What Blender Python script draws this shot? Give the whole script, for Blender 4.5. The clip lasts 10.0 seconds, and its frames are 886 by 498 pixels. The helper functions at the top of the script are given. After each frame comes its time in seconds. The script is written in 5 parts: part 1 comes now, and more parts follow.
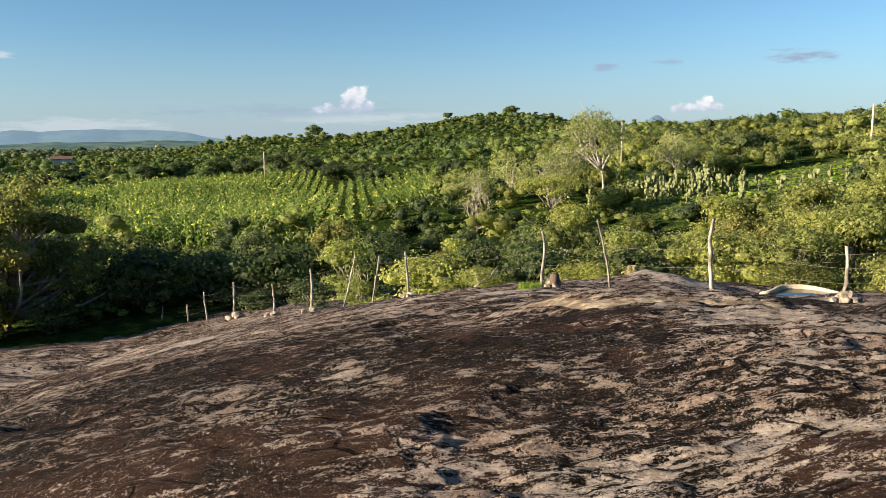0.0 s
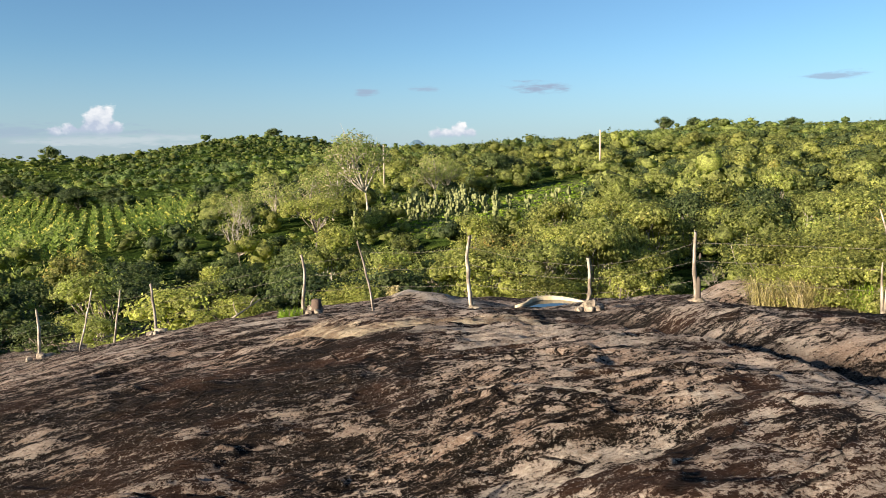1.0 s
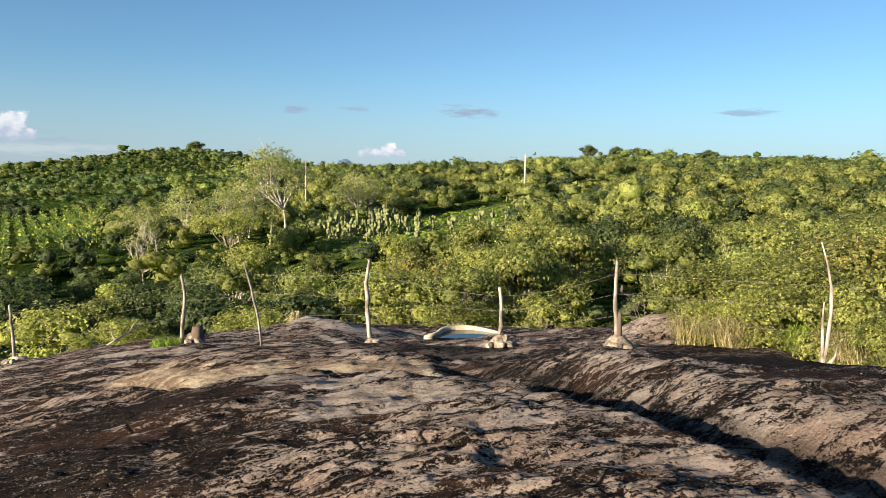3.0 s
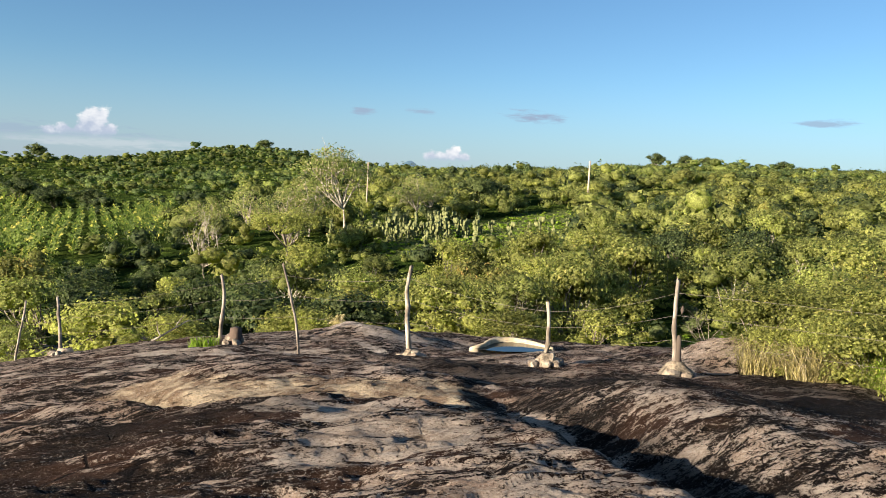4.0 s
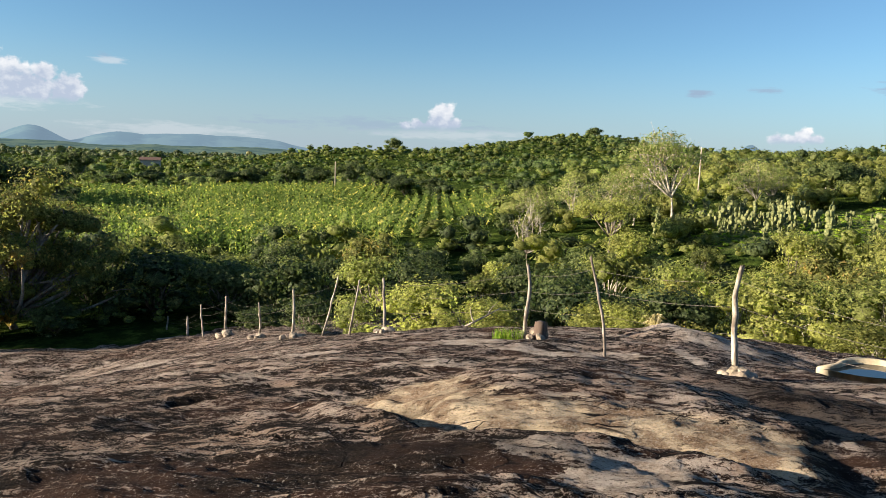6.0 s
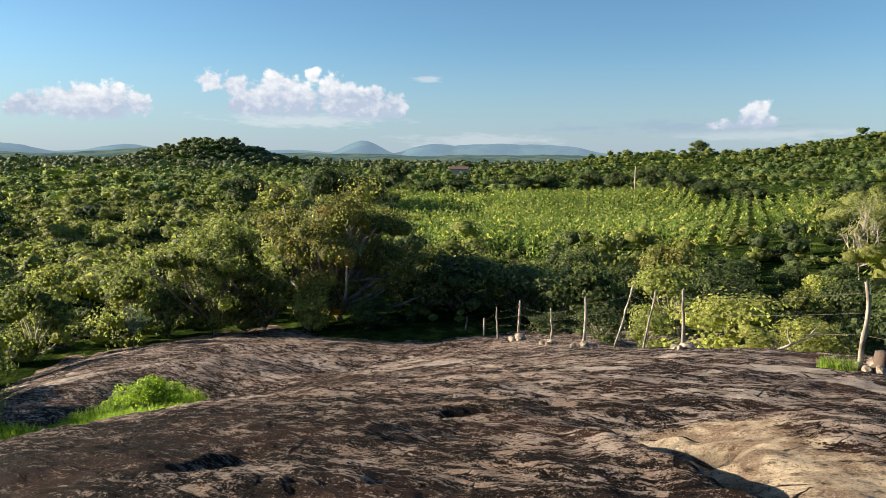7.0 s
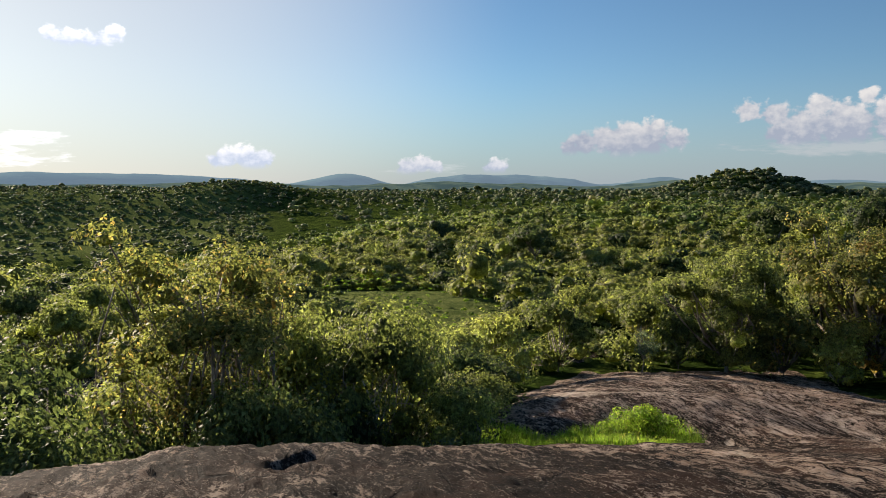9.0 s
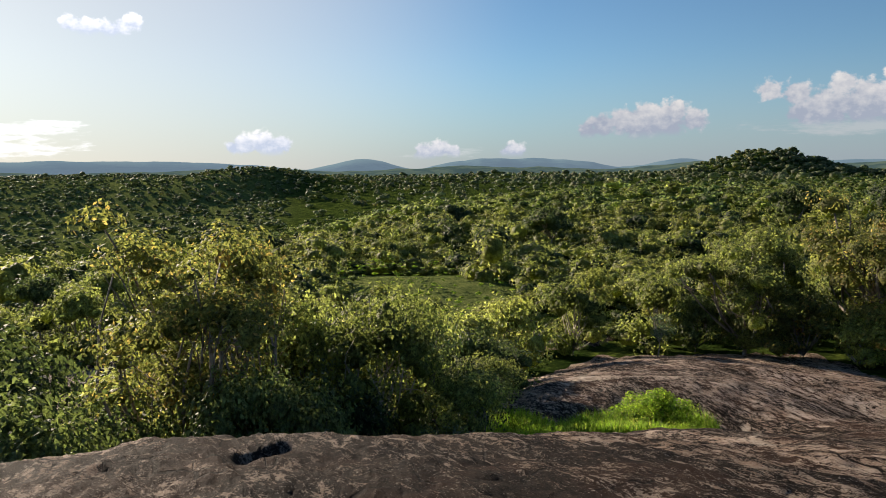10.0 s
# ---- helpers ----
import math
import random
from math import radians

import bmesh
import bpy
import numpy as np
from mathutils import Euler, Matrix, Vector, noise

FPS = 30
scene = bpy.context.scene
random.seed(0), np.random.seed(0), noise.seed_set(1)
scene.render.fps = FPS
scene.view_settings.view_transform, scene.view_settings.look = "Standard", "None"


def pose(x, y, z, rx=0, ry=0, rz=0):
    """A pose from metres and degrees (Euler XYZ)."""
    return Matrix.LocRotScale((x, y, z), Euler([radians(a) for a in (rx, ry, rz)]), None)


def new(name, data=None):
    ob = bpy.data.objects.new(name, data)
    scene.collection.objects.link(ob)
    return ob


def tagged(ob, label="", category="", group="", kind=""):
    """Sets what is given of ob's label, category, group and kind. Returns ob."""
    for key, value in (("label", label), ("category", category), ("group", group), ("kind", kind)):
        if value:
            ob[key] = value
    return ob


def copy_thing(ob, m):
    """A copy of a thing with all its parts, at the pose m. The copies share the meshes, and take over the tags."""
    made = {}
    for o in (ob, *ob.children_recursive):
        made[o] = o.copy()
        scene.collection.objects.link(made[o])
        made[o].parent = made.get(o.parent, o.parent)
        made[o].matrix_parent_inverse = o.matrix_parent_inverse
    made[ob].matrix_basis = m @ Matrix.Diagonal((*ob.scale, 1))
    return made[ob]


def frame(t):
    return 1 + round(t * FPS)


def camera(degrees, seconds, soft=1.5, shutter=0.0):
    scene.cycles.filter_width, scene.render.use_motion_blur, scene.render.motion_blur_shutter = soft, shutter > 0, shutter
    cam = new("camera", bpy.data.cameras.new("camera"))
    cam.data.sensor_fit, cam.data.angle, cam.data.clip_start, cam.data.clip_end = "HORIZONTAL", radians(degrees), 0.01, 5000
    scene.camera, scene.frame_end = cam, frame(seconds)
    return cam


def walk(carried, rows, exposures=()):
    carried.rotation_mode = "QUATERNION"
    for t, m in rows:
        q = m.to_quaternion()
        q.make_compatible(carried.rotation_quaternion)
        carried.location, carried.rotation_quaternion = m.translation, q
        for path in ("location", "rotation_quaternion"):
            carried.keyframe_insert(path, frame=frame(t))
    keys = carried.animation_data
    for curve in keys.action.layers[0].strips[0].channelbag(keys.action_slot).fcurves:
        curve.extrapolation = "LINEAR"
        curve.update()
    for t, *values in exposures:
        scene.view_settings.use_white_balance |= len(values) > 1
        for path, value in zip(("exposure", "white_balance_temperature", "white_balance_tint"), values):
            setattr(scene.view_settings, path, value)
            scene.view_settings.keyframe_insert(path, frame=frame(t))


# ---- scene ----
cam = camera(62.41, 10.0, 0.5)
# seconds, eye, heading to the left, tilt, lean
PATH = [
    (0.0, (-0.000, 0.000, 0.000), 0.00, -8.37, -0.47),
    (0.5, (0.210, 0.425, -0.063), -9.82, -7.61, -0.65),
    (1.0, (0.389, 0.836, -0.103), -18.10, -6.74, -0.59),
    (1.5, (0.628, 1.215, -0.137), -21.49, -5.31, -0.42),
    (2.0, (0.896, 1.622, -0.168), -23.00, -4.68, -0.36),
    (3.5, (1.934, 2.831, -0.246), -23.12, -5.24, 2.59),
    (4.0, (2.236, 3.205, -0.217), -19.04, -4.95, 3.04),
    (4.5, (2.486, 3.592, -0.212), -14.92, -4.75, 3.04),
    (5.0, (2.696, 3.918, -0.203), -10.16, -6.49, 2.98),
    (6.5, (2.779, 5.169, -0.333), 17.23, -7.24, 1.54),
    (7.0, (2.649, 5.621, -0.380), 29.38, -7.19, 0.65),
    (7.5, (2.579, 6.013, -0.408), 40.68, -7.70, -0.19),
    (8.0, (2.394, 6.380, -0.509), 51.35, -5.96, -0.70),
    (8.5, (2.183, 6.759, -0.585), 62.09, -5.14, -0.53),
    (9.0, (2.040, 7.065, -0.634), 69.29, -4.92, -0.09),
    (9.5, (1.796, 7.317, -0.698), 72.63, -5.41, -0.40),
    (10.0, (1.719, 7.565, -0.739), 70.72, -6.12, -0.78),
]
walk(cam, [(t, pose(*eye, 90 + tilt, 0, turn) @ pose(0, 0, 0, 0, 0, lean)) for t, eye, turn, tilt, lean in PATH], [(0, 1.58, 6150, 10), (5.0, 1.56, 6100, 10), (7.0, 1.58, 6100, 10), (8.0, 1.5, 6200, 12), (9.0, 1.15, 6250, 13), (10, 1.1, 6250, 13)])

# ---- light ----
SUN_TURN, SUN_UP = 109.0, 14.0
sun_way = Vector((-math.sin(radians(SUN_TURN)) * math.cos(radians(SUN_UP)), math.cos(radians(SUN_TURN)) * math.cos(radians(SUN_UP)), math.sin(radians(SUN_UP))))
sun = new("sun", bpy.data.lights.new("sun", "SUN"))
sun.data.energy, sun.data.angle, sun.data.color = 5.0, radians(0.6), (1.0, 0.82, 0.61)
sun.matrix_world = Matrix.Translation((-60, -20, 40)) @ sun_way.to_track_quat("Z", "Y").to_matrix().to_4x4()

SKY = 0.046
world = bpy.data.worlds.new("sky")
scene.world = world
world.use_nodes = True
wt = world.node_tree
wt.nodes.clear()


def wmath(op, a, b=None, c=None, clamp=False):
    n = wt.nodes.new("ShaderNodeMath")
    n.operation, n.use_clamp = op, clamp
    for i, value in enumerate((a, b, c)):
        if value is None:
            continue
        if isinstance(value, (int, float)):
            n.inputs[i].default_value = value
        else:
            wt.links.new(value, n.inputs[i])
    return n.outputs[0]


def wmix(fac, a, b):
    n = wt.nodes.new("ShaderNodeMix")
    n.data_type = "RGBA"
    for socket, value in ((n.inputs[0], fac), (n.inputs[6], a), (n.inputs[7], b)):
        if isinstance(value, tuple):
            socket.default_value = (*value, 1)
        elif isinstance(value, (int, float)):
            socket.default_value = value
        else:
            wt.links.new(value, socket)
    return n.outputs[2]


sky = wt.nodes.new("ShaderNodeTexSky")
sky.sky_type, sky.sun_disc = "NISHITA", False
sky.sun_elevation, sky.sun_rotation = radians(SUN_UP), radians(-SUN_TURN)
sky.altitude, sky.air_density, sky.dust_density, sky.ozone_density = 600, 1.0, 0.35, 2.2
coord = wt.nodes.new("ShaderNodeTexCoord").outputs["Generated"]
split = wt.nodes.new("ShaderNodeSeparateXYZ")
wt.links.new(coord, split.inputs[0])
turn_deg = wmath("MULTIPLY", wmath("ARCTAN2", wmath("MULTIPLY", split.outputs[0], -1.0), split.outputs[1]), 180 / math.pi)
up_deg = wmath("MULTIPLY", wmath("ARCSINE", split.outputs[2]), 180 / math.pi)
flat = wt.nodes.new("ShaderNodeCombineXYZ")
wt.links.new(turn_deg, flat.inputs[0])
wt.links.new(up_deg, flat.inputs[1])


def wnoise(scale, stretch, detail=6.0, rough=0.6, shift=0.0):
    m = wt.nodes.new("ShaderNodeVectorMath")
    m.operation = "MULTIPLY_ADD"
    m.inputs[1].default_value, m.inputs[2].default_value = (1, stretch, 1), (shift, shift, shift)
    wt.links.new(flat.outputs[0], m.inputs[0])
    n = wt.nodes.new("ShaderNodeTexNoise")
    n.inputs["Scale"].default_value, n.inputs["Detail"].default_value, n.inputs["Roughness"].default_value = scale, detail, rough
    wt.links.new(m.outputs[0], n.inputs["Vector"])
    return n.outputs["Fac"]


puff, wisp, curl = wnoise(1.3, 1.15, 6.0, 0.55), wnoise(0.5, 5.0, shift=7.0), wnoise(0.55, 1.4, 5.0, 0.6, 3.0)
tint = wt.nodes.new("ShaderNodeMix")
tint.data_type, tint.blend_type = "RGBA", "MULTIPLY"
tint.inputs[0].default_value, tint.inputs[7].default_value = 1.0, (0.82, 1.0, 1.09, 1)
wt.links.new(sky.outputs[0], tint.inputs[6])
near_horizon = wt.nodes.new("ShaderNodeMapRange")
near_horizon.interpolation_type = "SMOOTHSTEP"
near_horizon.inputs["From Min"].default_value, near_horizon.inputs["From Max"].default_value = 9.0, -2.0
near_horizon.inputs["To Max"].default_value = 0.8
wt.links.new(up_deg, near_horizon.inputs["Value"])
glow = wmix(near_horizon.outputs[0], tint.outputs[2], (3.1, 3.7, 4.6))
# the pale warm haze round the sun
near_sun = wt.nodes.new("ShaderNodeVectorMath")
near_sun.operation = "DOT_PRODUCT"
near_sun.inputs[1].default_value = tuple(sun_way)
wt.links.new(coord, near_sun.inputs[0])
aureole = wt.nodes.new("ShaderNodeMapRange")
aureole.interpolation_type = "SMOOTHSTEP"
aureole.inputs["From Min"].default_value, aureole.inputs["From Max"].default_value, aureole.inputs["To Max"].default_value = 0.70, 1.02, 0.62
wt.links.new(near_sun.outputs["Value"], aureole.inputs["Value"])
glow = wmix(aureole.outputs[0], glow, (8.6, 8.0, 7.0))
# heaped clouds: the height of the flat base, then the turn, height and radius of each puff
HEAPS = [
    (2.1, [(6.5, 3.5, 0.8), (6.8, 2.8, 0.95), (8.5, 2.4, 0.5), (9.5, 2.4, 0.4), (5.7, 2.6, 0.55), (7.6, 2.4, 0.5)]),
    (2.3, [(55.7, 3.2, 1.35), (53.2, 4.1, 0.95), (55.1, 3.9, 0.95), (57.0, 3.6, 0.95), (58.5, 3.2, 0.95), (59.5, 2.9, 0.65), (51.8, 3.5, 0.85), (53.9, 3.2, 1.3)]),
    (2.75, [(46.9, 5.3, 0.75), (45.1, 5.0, 0.9), (42.3, 5.5, 0.8), (39.4, 6.0, 0.55), (38.0, 4.9, 1.1), (43.2, 4.0, 1.4), (40.8, 4.1, 1.7), (37.3, 4.1, 1.6), (34.8, 4.7, 0.7), (33.3, 3.8, 0.95), (33.7, 3.2, 0.85), (44.7, 3.7, 0.85), (35.6, 3.5, 1.4)]),
    (9.6, [(96.9, 10.3, 0.6), (95.8, 10.0, 0.75), (94.5, 10.0, 0.7), (92.9, 10.6, 0.6), (93.6, 10.3, 0.5)]),
    (1.3, [(85.7, 2.2, 0.8), (84.4, 2.4, 0.85), (83.0, 2.1, 0.7), (86.5, 1.9, 0.5), (83.6, 1.9, 0.85)]),
    (1.0, [(70.8, 1.7, 0.75), (69.9, 1.4, 0.55), (72.0, 1.4, 0.8), (65.2, 1.3, 0.9)]),
    (1.9, [(-17.7, 2.2, 0.45), (-19.4, 2.5, 0.6), (-20.2, 2.2, 0.5), (-18.6, 2.1, 0.5)]),
]
# streaks: turn, height, half width, half height, thickness
STREAKS = [(40.0, 2.6, 9.0, 0.8, 0.5), (101.0, 3.2, 6.0, 0.6, 0.9), (102.0, 2.0, 6.0, 0.8, 0.8), (27.0, 1.2, 9.0, 0.8, 0.35), (5.0, 1.8, 9.0, 0.6, 0.35), (70.5, 1.3, 4.0, 0.45, 0.4), (30.6, 5.9, 1.6, 0.4, 0.5)]
DIM_STREAKS = [(-25.5, 5.6, 3.4, 0.6, 0.95), (-12.3, 5.4, 1.2, 0.4, 0.8), (-16.9, 5.6, 1.3, 0.3, 0.6), (-45.5, 5.6, 2.8, 0.35, 0.7), (31.0, 6.2, 1.0, 0.3, 0.4), (12.0, 2.4, 12.0, 0.7, 0.5)]


def soft_step(value, low, high, most=1.0):
    n = wt.nodes.new("ShaderNodeMapRange")
    n.interpolation_type = "SMOOTHSTEP"
    n.inputs["From Min"].default_value, n.inputs["From Max"].default_value, n.inputs["To Max"].default_value = low, high, most
    wt.links.new(value, n.inputs["Value"])
    return n.outputs[0]


def off_centre(turn, up, wide, high):
    u = wmath("MULTIPLY", wmath("SUBTRACT", turn_deg, turn), 1 / wide)
    v = wmath("MULTIPLY", wmath("SUBTRACT", up_deg, up), 1 / high)
    return wmath("SQRT", wmath("ADD", wmath("MULTIPLY", u, u), wmath("MULTIPLY", v, v)))


def heap(under, base, puffs):
    body, lit = None, 1.0 + max(0.0, puffs[0][0] - 60) / 45
    for turn, up, r in puffs:
        one = wmath("MULTIPLY", wmath("SUBTRACT", 1.0, off_centre(turn, up, r * 1.15, r)), min(1.0, 0.6 + 0.35 * r))
        body = one if body is None else wmath("SMOOTH_MAX", body, one, 0.25)
    body = wmath("ADD", body, wmath("MULTIPLY_ADD", puff, 1.6, -0.66))
    top = max(up + r for turn, up, r in puffs)
    cover = wmath("MULTIPLY", soft_step(body, 0.0, 0.42), soft_step(wmath("MULTIPLY_ADD", curl, 0.8, up_deg), base + 0.22, base + 0.85))
    high = wmath("MULTIPLY", wmath("SUBTRACT", up_deg, base), 1 / (top - base))
    shade = wmath("ADD", wmath("MULTIPLY_ADD", high, 0.95, -0.17), wmath("ADD", wmath("MULTIPLY_ADD", puff, 1.6, -0.78), wmath("MULTIPLY_ADD", curl, 1.2, -0.6)), clamp=True)
    return wmix(cover, under, wmix(shade, tuple(v * lit for v in (3.9, 4.3, 5.0)), tuple(v * lit for v in (8.0, 7.7, 7.2))))


def streak_of_cloud(under, turn, up, wide, high, thick, color):
    body = wmath("ADD", wmath("SUBTRACT", 0.92, off_centre(turn, up, wide, high)), wmath("MULTIPLY_ADD", wisp, 2.6, -1.3))
    return wmix(soft_step(body, 0.0, 0.8, thick), under, color)


for row in STREAKS:
    lit = 1.0 + max(0.0, row[0] - 60) / 30
    glow = streak_of_cloud(glow, *row, (6.2 * lit, 6.1 * lit, 6.0 * lit))
for row in DIM_STREAKS:
    glow = streak_of_cloud(glow, *row, (2.7, 3.3, 4.2))
for row in HEAPS:
    glow = heap(glow, *row)
back = wt.nodes.new("ShaderNodeBackground")
back.inputs["Strength"].default_value = SKY
wt.links.new(glow, back.inputs["Color"])
wt.links.new(back.outputs[0], wt.nodes.new("ShaderNodeOutputWorld").inputs[0])

# ---- materials ----


class Mat:
    """A small builder of node materials."""

    def __init__(self, name):
        self.m = bpy.data.materials.new(name)
        self.m.use_nodes = True
        self.t = self.m.node_tree
        self.b = self.t.nodes["Principled BSDF"]
        self.out = self.t.nodes["Material Output"]
        self.geo = self.t.nodes.new("ShaderNodeNewGeometry")
        self.pos = self.geo.outputs["Position"]

    def set(self, socket, value):
        if isinstance(value, (int, float)):
            socket.default_value = value
        elif isinstance(value, tuple):
            socket.default_value = (*value, 1) if len(socket.default_value) == 4 else value
        else:
            self.t.links.new(value, socket)

    def math(self, op, a, b=0.0, c=None, clamp=False):
        n = self.t.nodes.new("ShaderNodeMath")
        n.operation, n.use_clamp = op, clamp
        self.set(n.inputs[0], a)
        self.set(n.inputs[1], b)
        if c is not None:
            self.set(n.inputs[2], c)
        return n.outputs[0]

    def scaled(self, vec, s, shift=(0, 0, 0)):
        n = self.t.nodes.new("ShaderNodeVectorMath")
        n.operation = "MULTIPLY_ADD"
        self.set(n.inputs[0], vec)
        n.inputs[1].default_value, n.inputs[2].default_value = s, shift
        return n.outputs[0]

    def noise(self, scale, detail=4.0, rough=0.55, vec=None, distort=0.0):
        n = self.t.nodes.new("ShaderNodeTexNoise")
        self.set(n.inputs["Vector"], self.pos if vec is None else vec)
        n.inputs["Scale"].default_value, n.inputs["Detail"].default_value = scale, detail
        n.inputs["Roughness"].default_value, n.inputs["Distortion"].default_value = rough, distort
        return n.outputs["Fac"]

    def voronoi(self, scale, feature="DISTANCE_TO_EDGE", vec=None, rand=1.0):
        n = self.t.nodes.new("ShaderNodeTexVoronoi")
        n.feature = feature
        self.set(n.inputs["Vector"], self.pos if vec is None else vec)
        n.inputs["Scale"].default_value, n.inputs["Randomness"].default_value = scale, rand
        return n.outputs["Distance"]

    def ramp(self, value, low, high, a=0.0, b=1.0, smooth=True):
        n = self.t.nodes.new("ShaderNodeMapRange")
        n.interpolation_type = "SMOOTHSTEP" if smooth else "LINEAR"
        self.set(n.inputs["Value"], value)
        for key, v in (("From Min", low), ("From Max", high), ("To Min", a), ("To Max", b)):
            n.inputs[key].default_value = v
        return n.outputs[0]

    def mix(self, fac, a, b, blend="MIX"):
        n = self.t.nodes.new("ShaderNodeMix")
        n.data_type, n.blend_type = "RGBA", blend
        self.set(n.inputs[0], fac)
        self.set(n.inputs[6], a)
        self.set(n.inputs[7], b)
        return n.outputs[2]

    def attr(self, name):
        n = self.t.nodes.new("ShaderNodeAttribute")
        n.attribute_name = name
        return n.outputs["Fac"]

    def bump(self, height, strength, distance, under=None):
        n = self.t.nodes.new("ShaderNodeBump")
        n.inputs["Strength"].default_value, n.inputs["Distance"].default_value = strength, distance
        self.set(n.inputs["Height"], height)
        if under is not None:
            self.set(n.inputs["Normal"], under)
        return n.outputs[0]

    def done(self, color, rough=0.8, normal=None, **more):
        self.set(self.b.inputs["Base Color"], color)
        self.set(self.b.inputs["Roughness"], rough)
        if normal is not None:
            self.set(self.b.inputs["Normal"], normal)
        for key, value in more.items():
            self.set(self.b.inputs[key.replace("_", " ")], value)
        return self.m


def leaf_material(name, dark, light, odd, odd_share=0.06, through_light=0.52, patch=0.35, mottle=11.0):
    k = Mat(name)
    island = k.geo.outputs["Random Per Island"]
    info = k.t.nodes.new("ShaderNodeObjectInfo").outputs["Random"]
    spread = k.math("ADD", k.math("MULTIPLY", island, 0.5), k.math("MULTIPLY_ADD", k.noise(patch, 3.0), 1.5, -0.55))
    spread = k.math("ADD", spread, k.math("MULTIPLY_ADD", info, 0.5, -0.3), clamp=True)
    color = k.mix(spread, dark, light)
    color = k.mix(k.ramp(island, 1 - odd_share - 0.01, 1 - odd_share), color, odd)
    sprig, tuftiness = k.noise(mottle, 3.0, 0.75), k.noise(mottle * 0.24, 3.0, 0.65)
    # shade of the gaps between leaves, put into the colour as noise
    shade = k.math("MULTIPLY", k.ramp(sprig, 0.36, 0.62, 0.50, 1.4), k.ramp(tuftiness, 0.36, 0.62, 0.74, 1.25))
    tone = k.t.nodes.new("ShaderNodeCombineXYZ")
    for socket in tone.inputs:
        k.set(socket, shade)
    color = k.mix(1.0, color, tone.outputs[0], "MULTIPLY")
    relief = k.bump(k.math("ADD", sprig, k.math("MULTIPLY", tuftiness, 1.5)), 0.4, 1.2 / mottle)
    k.done(color, 0.6, relief, Specular_IOR_Level=0.2)
    glowing = k.t.nodes.new("ShaderNodeBsdfTranslucent")
    k.set(glowing.inputs[0], k.mix(1.0, color, (1.65, 1.8, 1.35), "MULTIPLY"))
    k.set(glowing.inputs["Normal"], relief)
    both = k.t.nodes.new("ShaderNodeMixShader")
    both.inputs[0].default_value = through_light
    k.t.links.new(k.b.outputs[0], both.inputs[1])
    k.t.links.new(glowing.outputs[0], both.inputs[2])
    k.t.links.new(both.outputs[0], k.out.inputs[0])
    return k.m


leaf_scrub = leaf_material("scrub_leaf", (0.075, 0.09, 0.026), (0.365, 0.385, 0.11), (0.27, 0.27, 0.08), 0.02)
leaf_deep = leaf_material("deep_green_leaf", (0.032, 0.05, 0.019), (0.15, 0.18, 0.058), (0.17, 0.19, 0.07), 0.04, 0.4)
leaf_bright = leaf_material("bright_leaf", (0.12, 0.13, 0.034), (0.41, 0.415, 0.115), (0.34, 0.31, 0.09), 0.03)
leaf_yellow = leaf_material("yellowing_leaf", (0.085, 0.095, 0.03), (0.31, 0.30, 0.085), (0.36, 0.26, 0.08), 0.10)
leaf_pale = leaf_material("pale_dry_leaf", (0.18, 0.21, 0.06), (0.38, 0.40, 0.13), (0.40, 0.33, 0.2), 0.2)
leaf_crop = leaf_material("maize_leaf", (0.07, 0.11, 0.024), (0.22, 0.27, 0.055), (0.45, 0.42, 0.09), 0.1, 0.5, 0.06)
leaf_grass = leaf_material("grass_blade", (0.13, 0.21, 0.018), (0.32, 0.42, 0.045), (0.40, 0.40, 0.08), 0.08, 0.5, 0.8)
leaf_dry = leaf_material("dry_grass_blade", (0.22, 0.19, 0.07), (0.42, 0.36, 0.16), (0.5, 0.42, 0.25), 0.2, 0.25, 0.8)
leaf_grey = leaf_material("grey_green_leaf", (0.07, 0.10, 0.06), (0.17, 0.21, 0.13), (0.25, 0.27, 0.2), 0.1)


def bark_material(name, a, b, rough=0.9):
    k = Mat(name)
    grain = k.noise(14.0, 5.0, 0.65, k.scaled(k.pos, (1, 1, 0.18)))
    color = k.mix(k.ramp(grain, 0.35, 0.68), a, b)
    color = k.mix(k.ramp(k.noise(3.0, 4.0), 0.48, 0.62, 0.0, 0.7), color, (0.09, 0.07, 0.05))
    return k.done(color, rough, k.bump(grain, 0.6, 0.012))


bark_grey = bark_material("grey_bark", (0.16, 0.13, 0.10), (0.36, 0.32, 0.26))
bark_pale = bark_material("pale_bark", (0.30, 0.26, 0.19), (0.56, 0.51, 0.42))
post_pale = bark_material("weathered_pale_post_wood", (0.22, 0.18, 0.13), (0.56, 0.50, 0.40))
post_grey = bark_material("weathered_grey_post_wood", (0.17, 0.14, 0.11), (0.42, 0.37, 0.30))

k = Mat("barbed_wire_steel")
wire_steel = k.done(k.mix(k.noise(9.0), (0.05, 0.04, 0.035), (0.16, 0.13, 0.11)), 0.6, Metallic=0.3)


